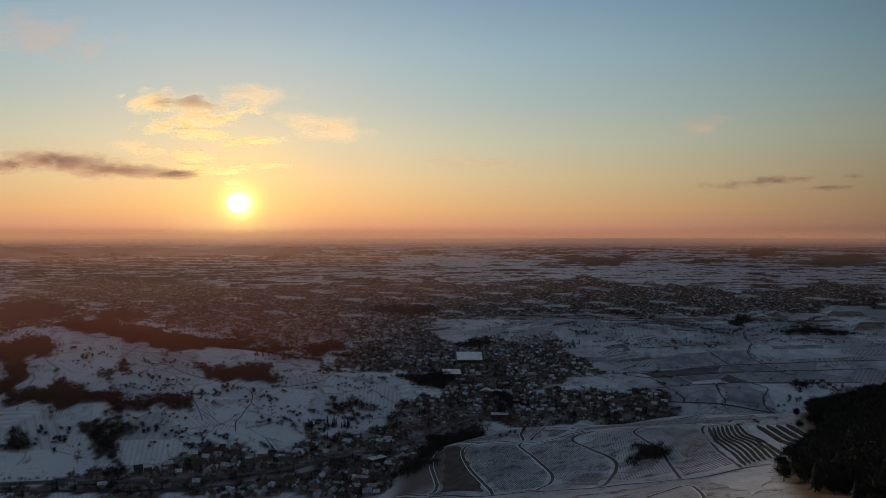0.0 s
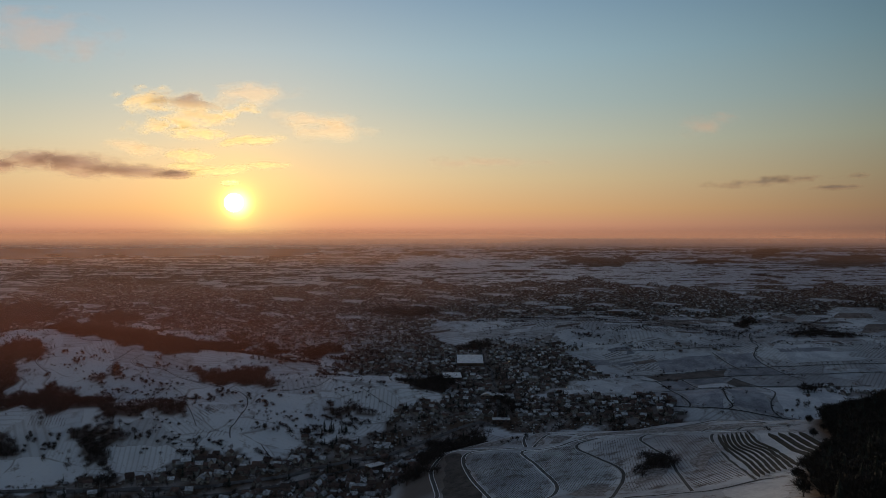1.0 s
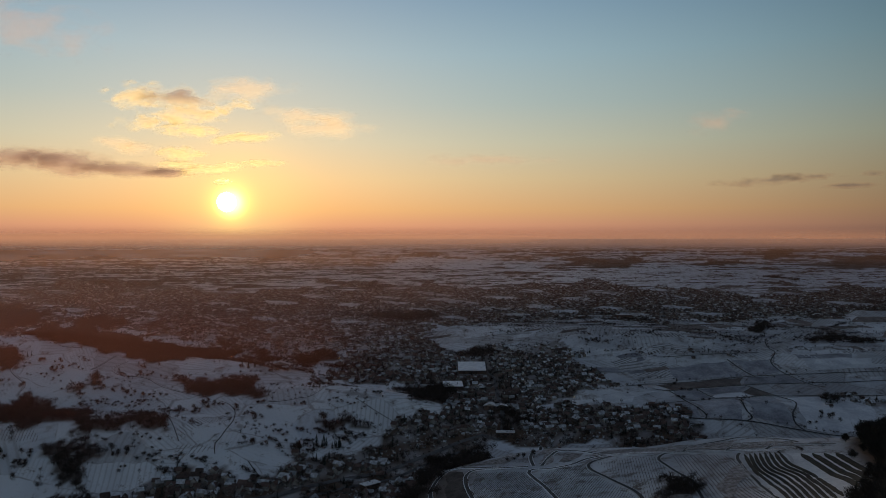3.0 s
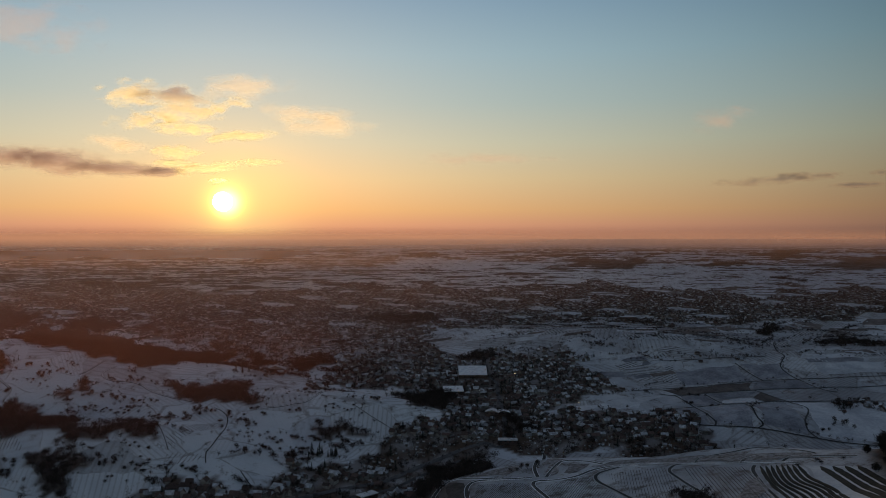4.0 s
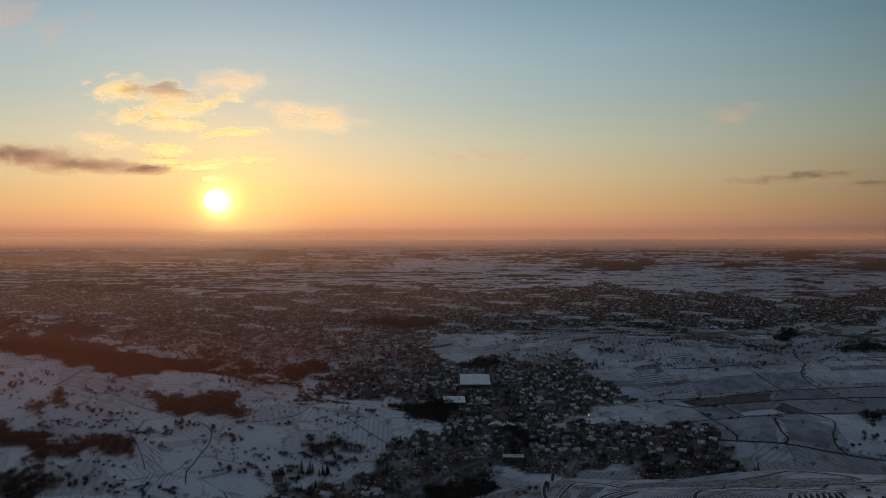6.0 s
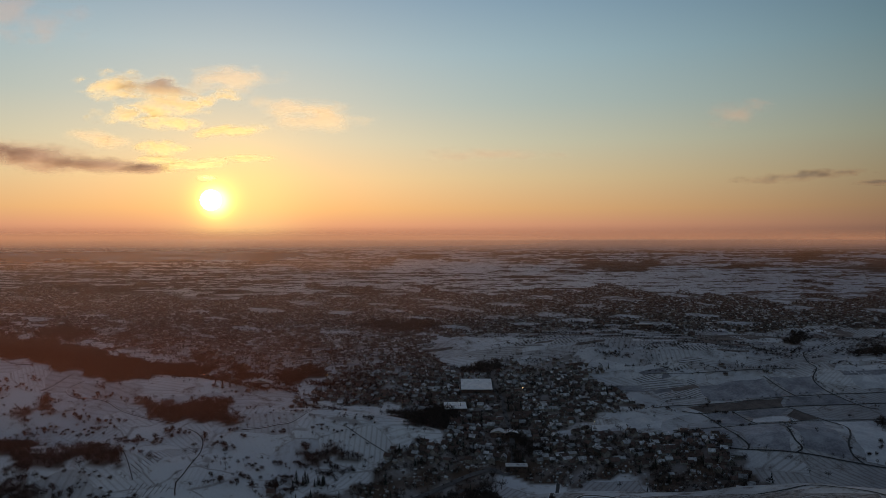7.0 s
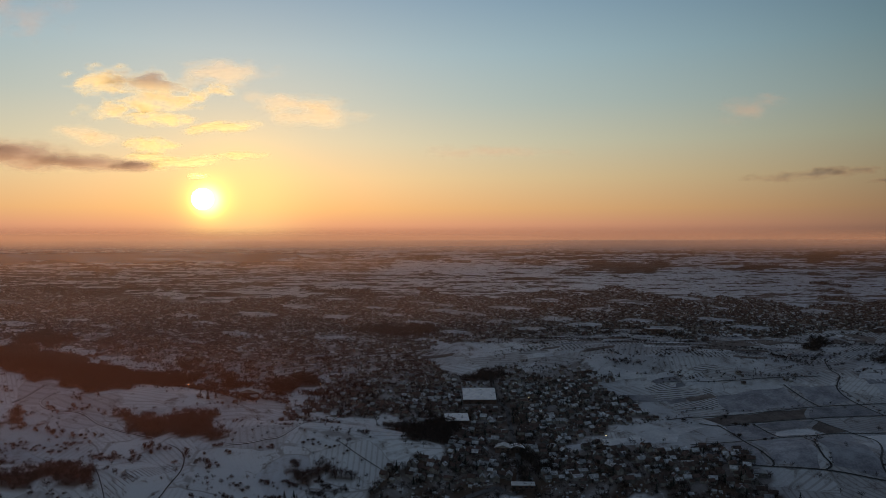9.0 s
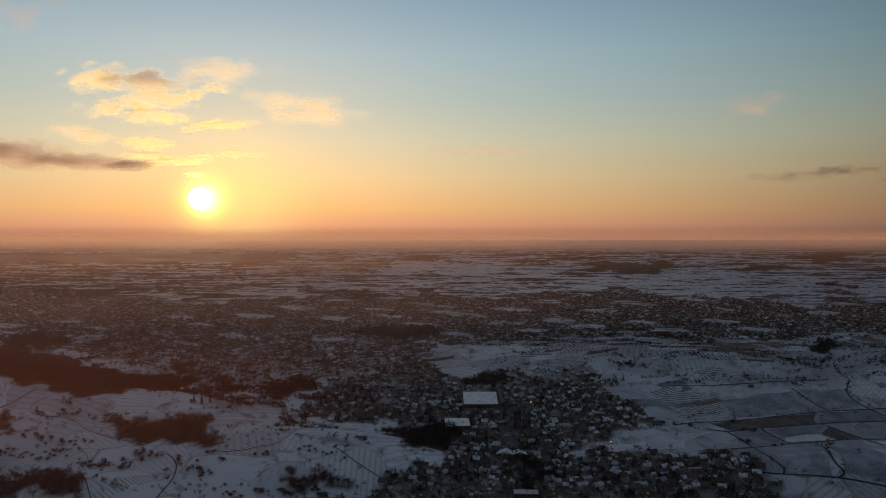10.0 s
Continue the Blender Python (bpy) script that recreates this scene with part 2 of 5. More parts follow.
# the same twigs, with the shade inside the dense wood painted into the colour
SHADED_TWIG = plain("dark_forest_twigs", (0.012, 0.011, 0.010), (0.040, 0.032, 0.026), 0.3, 0.95, per="ISLAND", spread=0.5)
BARK = plain("dark_bark", (0.025, 0.019, 0.016), (0.06, 0.046, 0.038), 1.2, 0.95)
NEEDLE = plain("dark_needles", (0.010, 0.014, 0.011), (0.032, 0.040, 0.030), 0.3, 0.9, per="ISLAND", spread=0.5)
TRACK = plain("wet_asphalt_track", (0.035, 0.034, 0.036), (0.075, 0.072, 0.074), 0.25, 0.8)
ROAD = plain("slushy_asphalt", (0.04, 0.038, 0.04), (0.15, 0.145, 0.15), 0.12, 0.7)
VERGE = plain("snow_bank", (0.55, 0.56, 0.60), (0.82, 0.83, 0.86), 0.2, 0.8)
VINE = plain("vine_wood", (0.09, 0.075, 0.07), (0.24, 0.21, 0.20), 0.6, 0.95, per="ISLAND", spread=0.4)
TERRACE = plain("dark_terrace_growth", (0.012, 0.013, 0.012), (0.04, 0.036, 0.03), 0.5, 0.95, 0.4)
FIELD_WHITE = plain("field_snow", (0.46, 0.48, 0.54), (0.72, 0.74, 0.78), 0.05, 0.8, spread=0.1)
FIELD_GREY = plain("thin_field_snow", (0.17, 0.17, 0.20), (0.40, 0.41, 0.46), 0.06, 0.85, spread=0.25)
FIELD_BROWN = plain("ploughed_field", (0.09, 0.072, 0.066), (0.24, 0.20, 0.19), 0.08, 0.9, spread=0.25)


def in_rows(name, turn, gap):
    """Snow with close dark rows of vines seen from far off."""
    m, n = material(name)
    pos = n.add("ShaderNodeNewGeometry").outputs["Position"]
    p = n.add("ShaderNodeSeparateXYZ", {0: pos}).outputs
    fine = n.noise(pos, 0.6, 4, 0.6)
    c = n.math("ADD", n.math("MULTIPLY", p[0], math.cos(radians(turn))), n.math("MULTIPLY", p[1], math.sin(radians(turn))))
    w = n.math("SINE", n.math("MULTIPLY", n.math("MULTIPLY_ADD", fine, 0.8, c), 2 * math.pi / gap))
    snow = n.mix(n.noise(pos, 0.05, 4), (0.36, 0.37, 0.41, 1), (0.74, 0.76, 0.80, 1))
    col = n.mix(n.span(n.math("MULTIPLY_ADD", fine, 1.2, w), 0.55, 1.2, 0.0, 0.8), snow, (0.09, 0.075, 0.07, 1))
    b = n.add("ShaderNodeBsdfPrincipled", {"Base Color": col, "Roughness": 0.9})
    n.add("ShaderNodeOutputMaterial", {"Surface": b.outputs[0]})
    return m


TUFT = plain("tufted_slope", (0.095, 0.07, 0.058), (0.50, 0.48, 0.50), 0.3, 0.95, 0.4, spread=0.15)
DARK_SLOPE = plain("bare_earth_slope", (0.045, 0.035, 0.03), (0.16, 0.13, 0.12), 0.12, 0.95, 0.3)
ROWS_A, ROWS_B, ROWS_C = in_rows("vine_rows_across", 80, 4.2), in_rows("vine_rows_along", 15, 5.0), in_rows("vine_rows_slant", 50, 4.6)


# ---- ground form ----
def ground_height(x, y):
    """Height of the land: a plain that climbs away to the skyline, wooded hills to one side, a vineyard spur close by."""
    x, y = np.asarray(x, float), np.asarray(y, float)

    def hill(cx, cy, a, sx, sy):
        return a * np.exp(-0.5 * (((x - cx) / sx) ** 2 + ((y - cy) / sy) ** 2))

    u = y - 900
    b = np.maximum(np.where(u > 0, 26 + 0.211 * u + 0.0000955 * u * u, 26 + 0.16 * u), -24)
    b = -9.0 * np.log(np.exp(-np.minimum(b, 600) / 9.0) + np.exp(-249.5 / 9.0))
    b = b - 0.03 * np.maximum(y - 1700, 0)
    # the hill with its benches, the ridge in front of it, the knoll above the town
    b = b + hill(-540, 1040, 66, 170, 75) + hill(-430, 945, 16, 90, 36) + hill(-415, 856, 42, 135, 38) + hill(-270, 880, 15, 70, 45) - hill(-380, 905, 7, 110, 16)
    b = b + hill(-200, 955, 22, 80, 50) + hill(-85, 966, 23, 62, 32) + hill(-262, 1038, 15, 60, 28)
    # low swells of the valley and the fields
    b = b + hill(330, 945, 10, 160, 70) + hill(350, 948, 15, 55, 26) + hill(-340, 1195, 9, 70, 30) + hill(-120, 1150, 7, 60, 30) + hill(160, 1225, 8, 90, 34)
    b = b + hill(290, 1190, 14, 100, 36) + hill(560, 1130, 7, 120, 40) + hill(-470, 1285, 13, 100, 45) + hill(-680, 1290, 14, 90, 40)
    # the vineyard spur
    e = np.maximum(43.6 + 0.157 * x - 0.235 * (y - 700), 0) + hill(450, 600, 20, 110, 130) + hill(70, 795, 7, 80, 38) + hill(235, 665, 5, 60, 50) + hill(225, 725, 5, 70, 32)
    e = e + hill(55, 680, 3.5, 14, 50) + hill(108, 650, 3.5, 14, 55) + hill(157, 630, 3.5, 13, 60) + hill(200, 610, 3.5, 13, 60)
    back = np.interp(x, [0, 78, 143, 185, 216, 252, 285, 330], [818, 846, 822, 800, 790, 770, 730, 700])
    e = e / (1 + np.exp((y - back) / 12)) / (1 + np.exp(-(x + 38 - 0.12 * (y - 740)) / 13))
    return b + np.minimum(e, 190)


def land(x, y):
    """The land with its small humps and hollows."""
    x, y = np.asarray(x, float), np.asarray(y, float)
    r = 0.0
    for k, (fx, fy, p) in enumerate(((0.031, 0.043, 0.3), (0.061, -0.027, 1.9), (-0.083, 0.071, 4.1), (0.13, 0.11, 2.2))):
        r = r + np.sin(x * fx + p + 1.7 * np.sin(y * 0.013 + k)) * np.sin(y * fy + 2 * p) * (0.55 - 0.1 * k)
    r = r * (0.9 + 1.3 * fade(x, -90, -200) * fade(y, 800, 880))
    return ground_height(x, y) + r * shrink(x, y) * (y < 1700)


def gh(x, y):
    return float(land(x, y))


def shrink(x, y):
    """Things stand smaller towards the skyline, as the plain does."""
    return np.clip((254 - ground_height(x, y)) / 247, 0.10, 1.0)


def fade(v, a, b):
    t = np.clip((np.asarray(v, float) - a) / (b - a), 0, 1)
    return t * t * (3 - 2 * t)


RAIL = [(-440, 759), (-356, 759), (-274, 764), (-219, 772), (-165, 787), (-133, 804), (-100, 821), (-58, 838), (-22, 871), (11, 900), (45, 920)]


def near_line(x, y, pts):
    """Distance from a polyline."""
    best = np.full(np.shape(x), 1e9)
    for (ax, ay), (bx, by) in zip(pts, pts[1:]):
        t = np.clip(((x - ax) * (bx - ax) + (y - ay) * (by - ay)) / ((bx - ax) ** 2 + (by - ay) ** 2), 0, 1)
        best = np.minimum(best, np.hypot(x - ax - t * (bx - ax), y - ay - t * (by - ay)))
    return best


def inside(x, y, poly):
    """Which of the points lie in a polygon."""
    r = np.zeros(np.shape(x), bool)
    for (ax, ay), (bx, by) in zip(poly, poly[1:] + poly[:1]):
        c = (ay > y) != (by > y)
        r ^= c & (x < (bx - ax) * (y - ay) / (by - ay + 1e-9) + ax)
    return r


TOWN = []
TOWN.append(([(-797, 1379), (-698, 1426), (-600, 1264), (-494, 1254), (-605, 1236), (-627, 1242), (-605, 1046)], 0.5))
TOWN.append(([(-172, 817), (-162, 831), (-140, 845), (-105, 864), (-63, 908), (-27, 935), (4, 986), (12, 1033), (86, 998), (158, 991), (236, 981), (280, 911), (240, 696), (254, 666), (204, 698), (183, 896), (96, 894), (64, 900), (30, 886), (4, 853), (-25, 766), (-46, 734), (-100, 733), (-426, 734), (-438, 755), (-360, 768), (-284, 794), (-229, 808), (-210, 826), (-189, 813)], 1.0))
TOWN.append(([(-168, 991), (-155, 1081), (-135, 1118), (-74, 1194), (-12, 1199), (39, 1136), (100, 1165), (182, 1145), (201, 1096), (224, 1063), (162, 1013), (86, 998), (4, 965), (-66, 1064), (-127, 1051)], 0.95))
TOWN.append(([(-371, 1246), (-304, 1271), (-137, 1294), (-23, 1282), (-21, 1195), (-122, 1147), (-183, 1104), (-228, 1016), (-315, 1174)], 0.42))
TOWN.append(([(243, 980), (289, 939), (287, 913), (244, 707), (260, 655), (231, 685), (248, 917)], 1.0))
TOWN.append(([(439, 988), (495, 1023), (580, 1003), (567, 981), (507, 987), (462, 983)], 0.55))
TOWN.append(([(-610, 1246), (-485, 1256), (-357, 1260), (-312, 1195), (-344, 1153), (-451, 1212), (-575, 1249)], 0.4))
TOWN.append(([(-720, 1427), (-626, 1453), (-347, 1410), (-129, 1416), (17, 1449), (228, 1432), (394, 1420), (642, 1415), (807, 1398), (756, 1309), (473, 1294), (346, 1282), (109, 1272), (-23, 1272), (-174, 1282), (-356, 1256), (-496, 1260), (-614, 1273)], 0.9))
TOWN.append(([(75, 1174), (152, 1172), (216, 1146), (181, 1136), (99, 1151)], 0.5))
TOWN.append(([(311, 1151), (356, 1161), (420, 1123), (346, 1127)], 0.3))
TOWN.append(([(203, 1275), (339, 1293), (441, 1283), (336, 1246)], 0.4))


def built_up(x, y):
    """How densely built the land is, 0 to 1."""
    x, y = np.asarray(x, float), np.asarray(y, float)
    wx = x + 9 * np.sin(y * 0.07 + 0.02 * x) + 5 * np.sin(y * 0.19 + x * 0.11)
    wy = y + 8 * np.sin(x * 0.06 + 1) + 4 * np.sin(x * 0.17 + y * 0.05)
    out = fade(y, 1230, 1300)
    wx = wx + out * 30 * np.sin(y * 0.11 + 2 * np.sin(x * 0.02))
    wy = wy + out * (20 * np.sin(x * 0.013 + 1) + 12 * np.sin(x * 0.043 + y * 0.03))
    d = np.zeros(x.shape)
    for poly, dense in TOWN:
        d = np.maximum(d, inside(wx, wy, poly) * dense)
    ragged = 0.5 + 0.5 * np.sin(x * 0.11 + 2 * np.sin(y * 0.045)) * np.sin(y * 0.083 + 2 * np.sin(x * 0.031))
    patchy = np.sin(x * 0.023 + 2 * np.sin(y * 0.05)) * np.sin(y * 0.13 + 1.5 * np.sin(x * 0.017)) + 0.5 * np.sin(x * 0.061 + y * 0.09)
    d = d * (1 - out * (1 - fade(patchy, -0.9, -0.3)))
    spur = fade(x, -30, -10) * fade(y, 835, 800)
    return np.clip(d * (0.62 + 0.6 * ragged), 0, 1) * (1 - spur)


# woods on the hills, woods out on the plain, open snowfields on the plain
WOODS, FAR_WOODS, OPEN_LAND = [], [], []
WOODS.append([(-518, 921), (-506, 926), (-434, 926), (-422, 915), (-339, 859), (-312, 873), (-287, 866), (-279, 853), (-302, 845), (-365, 846), (-430, 851), (-487, 863)])
WOODS.append([(-587, 1015), (-542, 1014), (-515, 1008), (-505, 983), (-526, 970), (-523, 952), (-512, 913), (-528, 911)])
WOODS.append([(-533, 1055), (-618, 1242), (-530, 1231), (-437, 1175), (-379, 1133), (-342, 1125), (-289, 1140), (-280, 1103), (-322, 1054), (-355, 1026), (-389, 1035), (-435, 1035), (-486, 1039)])
WOODS.append([(-331, 986), (-293, 993), (-231, 998), (-207, 954), (-240, 944), (-294, 965)])
WOODS.append([(-422, 955), (-408, 976), (-399, 968), (-406, 950)])
WOODS.append([(-385, 822), (-354, 828), (-335, 828), (-339, 801), (-329, 768), (-339, 768), (-348, 800), (-373, 803)])
WOODS.append([(-379, 841), (-353, 836), (-353, 827), (-366, 831)])
WOODS.append([(-475, 819), (-449, 817), (-441, 806), (-451, 794), (-458, 790)])
WOODS.append([(-147, 923), (-125, 923), (-91, 917), (-67, 907), (-97, 908), (-124, 912), (-145, 916)])
WOODS.append([(-260, 1120), (-246, 1148), (-235, 1112), (-250, 1084)])
WOODS.append([(-199, 1106), (-200, 1136), (-155, 1142), (-143, 1124), (-168, 1096)])
WOODS.append([(-64, 1030), (-33, 1027), (-17, 1047), (9, 1052), (10, 1004), (-14, 979), (-30, 970)])
WOODS.append([(68, 973), (83, 984), (92, 971), (84, 935), (73, 932)])
WOODS.append([(-44, 723), (-28, 774), (-9, 843), (20, 879), (44, 893), (34, 783), (5, 853), (-13, 757), (-15, 716), (-38, 738)])
WOODS.append([(-559, 1255), (-530, 1263), (-481, 1250), (-493, 1228), (-540, 1233)])
WOODS.append([(-138, 1303), (-91, 1311), (-23, 1319), (-13, 1282), (-89, 1283)])
WOODS.append([(-396, 1044), (-374, 1087), (-352, 1027), (-384, 1022)])
WOODS.append([(-310, 1146), (-296, 1155), (-303, 1185), (-314, 1182)])
WOODS.append([(14, 1153), (57, 1169), (75, 1151), (55, 1137)])
WOODS.append([(456, 1003), (477, 1016), (487, 1005), (468, 995)])
WOODS.append([(456, 1247), (513, 1273), (506, 1242), (468, 1231)])
WOODS.append([(527, 1203), (590, 1218), (634, 1199), (575, 1187)])
WOODS.append([(148, 611), (157, 627), (171, 646), (170, 602), (157, 596)])
WOODS.append([(-750, 1298), (-695, 1303), (-637, 1281), (-597, 1256), (-620, 1247), (-657, 1231), (-697, 1205)])
FAR_WOODS.append([(211, 1539), (249, 1567), (343, 1573), (416, 1564), (358, 1536), (276, 1520)])
FAR_WOODS.append([(599, 1587), (650, 1617), (708, 1614), (702, 1567), (642, 1567)])
FAR_WOODS.append([(695, 1545), (809, 1577), (908, 1574), (877, 1520), (710, 1514)])
FAR_WOODS.append([(-624, 1450), (-471, 1473), (-461, 1449), (-603, 1425)])
FAR_WOODS.append([(-383, 1426), (-346, 1433), (-344, 1421), (-380, 1417)])
FAR_WOODS.append([(461, 1542), (523, 1557), (585, 1539), (557, 1524)])
FAR_WOODS.append([(-197, 1449), (-133, 1460), (-90, 1449), (-99, 1423), (-151, 1422)])
FAR_WOODS.append([(597, 1484), (632, 1490), (629, 1466), (600, 1463)])
FAR_WOODS.append([(732, 1387), (810, 1403), (753, 1304), (700, 1308)])
OPEN_LAND.append([(-107, 1542), (-28, 1571), (88, 1577), (213, 1539), (175, 1523), (85, 1520), (-27, 1514), (-105, 1520)])
OPEN_LAND.append([(-350, 1422), (-241, 1460), (-179, 1484), (-85, 1467), (-100, 1449), (-195, 1435), (-327, 1412)])
OPEN_LAND.append([(296, 1508), (472, 1539), (602, 1496), (674, 1484), (859, 1502), (839, 1466), (601, 1440), (352, 1423), (282, 1438)])
OPEN_LAND.append([(702, 1604), (842, 1597), (832, 1577), (707, 1583)])
OPEN_LAND.append([(310, 1607), (420, 1603), (588, 1577), (479, 1564), (369, 1584)])
OPEN_LAND.append([(-272, 1397), (-151, 1419), (-139, 1405), (-229, 1387)])
OPEN_LAND.append([(-454, 1436), (-400, 1450), (-393, 1432), (-445, 1425)])
OPEN_LAND.append([(-184, 1624), (-29, 1632), (54, 1603), (-99, 1597)])
OPEN_LAND.append([(239, 1502), (284, 1508), (281, 1490), (236, 1484)])
OPEN_LAND.append([(235, 1460), (298, 1466), (294, 1446), (240, 1441)])
OPEN_LAND.append([(82, 1472), (149, 1485), (158, 1466), (92, 1454)])


def mesh_of(name, verts, faces, mats, index=None, smooth=False):
    me = bpy.data.meshes.new(name)
    me.from_pydata([tuple(v) for v in verts] if not isinstance(verts, np.ndarray) else verts.tolist(), [], faces if isinstance(faces, list) else faces.tolist())
    for m in mats:
        me.materials.append(m)
    if index is not None:
        me.polygons.foreach_set("material_index", np.asarray(index, np.int32))
    if smooth:
        me.polygons.foreach_set("use_smooth", np.ones(len(me.polygons), bool))
    me.update()
    return me


def grid_faces(nx, ny):
    a = np.arange(nx * ny).reshape(ny, nx)
    return np.stack([a[:-1, :-1], a[:-1, 1:], a[1:, 1:], a[1:, :-1]], -1).reshape(-1, 4)


def uneven(x, y):
    """The same for the woods near by."""
    return x + 8 * np.sin(y * 0.12 + 0.04 * x) + 4 * np.sin(y * 0.31 + x * 0.07), y + 6 * np.sin(x * 0.085) + 4 * np.sin(x * 0.21 + 2)


def ragged_place(x, y):
    """Bends straight wood edges into uneven ones."""
    return x + 26 * np.sin(y * 0.21) + 12 * np.sin(x * 0.05), y + 7 * np.sin(x * 0.043) + 4 * np.sin(x * 0.13 + 1)


def build_ground():
    xs = np.concatenate([np.arange(-4800, -1400, 200), np.arange(-1400, -700, 20), np.arange(-700, 700, 6), np.arange(700, 1400, 20), np.arange(1400, 4801, 200)])
    ys = np.concatenate([np.arange(-4800, -400, 200), np.arange(-400, 300, 20), np.arange(300, 1350, 5), np.arange(1350, 1720, 4), np.arange(1720, 1800, 8), np.arange(1800, 4901, 150)])
    gx, gy = np.meshgrid(xs, ys)
    gz = land(gx, gy)
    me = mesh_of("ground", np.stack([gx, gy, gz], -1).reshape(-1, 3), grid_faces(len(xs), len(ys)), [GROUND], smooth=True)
    fx, fy = gx.ravel(), gy.ravel()
    wood = np.zeros(fx.shape)
    for p in WOODS:
        wood = np.maximum(wood, inside(*uneven(fx, fy), p) * 0.9)
    for p in FAR_WOODS:
        wood = np.maximum(wood, inside(*ragged_place(fx, fy), p) * 0.9)
    snowfield = np.zeros(fx.shape)
    for p in OPEN_LAND:
        snowfield = np.maximum(snowfield, inside(fx + 10 * np.sin(fy * 0.21), fy + 4 * np.sin(fx * 0.05) + 2.5 * np.sin(fx * 0.17), p) * 1.0)
    flank = 0.85 * fade(fx + 6 * np.sin(fy * 0.09), 34, 4) * fade(fx, -60, -30) * fade(fy, 845, 815) * fade(fy, 600, 680)
    wood = np.maximum(wood, flank)
    forest = fade(fx - forest_edge(fy), 0, 12) * fade(fy, 790, 760)
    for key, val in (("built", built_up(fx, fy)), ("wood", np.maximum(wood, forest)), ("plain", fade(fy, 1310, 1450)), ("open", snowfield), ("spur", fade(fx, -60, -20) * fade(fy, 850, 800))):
        at = me.attributes.new(key, "FLOAT", "POINT")
        at.data.foreach_set("value", val.astype(np.float32))
    tagged(new("ground", me), "snow-covered valley, hills and hazy plain in winter", "ground", kind="structure")


def forest_edge(y):
    """Where the dark wood on the spur begins."""
    return np.interp(y, [300, 403, 428, 474, 504, 529, 569, 637, 700, 760, 800], [144, 176, 185, 203, 222, 244, 272, 290, 330, 400, 470])


build_ground()


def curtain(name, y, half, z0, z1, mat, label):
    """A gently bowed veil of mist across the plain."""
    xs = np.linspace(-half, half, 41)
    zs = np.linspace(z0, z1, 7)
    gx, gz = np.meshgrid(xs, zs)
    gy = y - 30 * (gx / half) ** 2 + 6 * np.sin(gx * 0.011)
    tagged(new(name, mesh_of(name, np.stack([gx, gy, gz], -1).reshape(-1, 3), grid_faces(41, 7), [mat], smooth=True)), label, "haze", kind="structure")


# the near sheet's red tint, strongest on the left, also imitates lens veil
curtain("haze_near", 1130, 1500, 60, 236, haze_material(55, 175, 236, 0.26, (1.0, 0.56, 0.42, 1), 0.10), "thin mist sheet over the plain, tinted for the pinkish sun glow")
curtain("haze_middle", 1400, 1900, 130, 252, haze_material(145, 226, 249.8, 0.35, (1.0, 0.57, 0.41, 1), 0.22), "mist sheet over the plain, tinted with pinkish evening light")
curtain("haze_far", 1530, 2200, 190, 286, haze_material(215, 249, 272, 0.8, (0.43, 0.26, 0.20, 1), 0.6, 249), "mist sheet where the plain meets the sky, tinted with dusky light")


def valley_mist():
    """A faint reddish sheet added to imitate lens flare, in front of the hills and behind the spur."""
    m, n = material("valley_mist")
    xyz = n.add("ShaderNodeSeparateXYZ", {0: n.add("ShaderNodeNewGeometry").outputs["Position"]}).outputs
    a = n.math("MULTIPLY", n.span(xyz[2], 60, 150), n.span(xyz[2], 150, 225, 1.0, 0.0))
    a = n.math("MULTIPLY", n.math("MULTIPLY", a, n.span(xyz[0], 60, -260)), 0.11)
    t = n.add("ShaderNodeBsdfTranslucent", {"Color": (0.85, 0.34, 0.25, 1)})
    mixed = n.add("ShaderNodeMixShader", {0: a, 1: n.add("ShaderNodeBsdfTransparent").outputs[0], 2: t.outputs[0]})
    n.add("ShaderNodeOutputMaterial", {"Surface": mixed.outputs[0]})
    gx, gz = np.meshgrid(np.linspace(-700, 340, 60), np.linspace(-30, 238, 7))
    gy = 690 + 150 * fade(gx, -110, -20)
    tagged(new("valley_mist", mesh_of("valley_mist", np.stack([gx, gy, gz], -1).reshape(-1, 3), grid_faces(60, 7), [m], smooth=True)), "faint reddish sheet added for the sun's lens flare", "haze", kind="structure")


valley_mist()


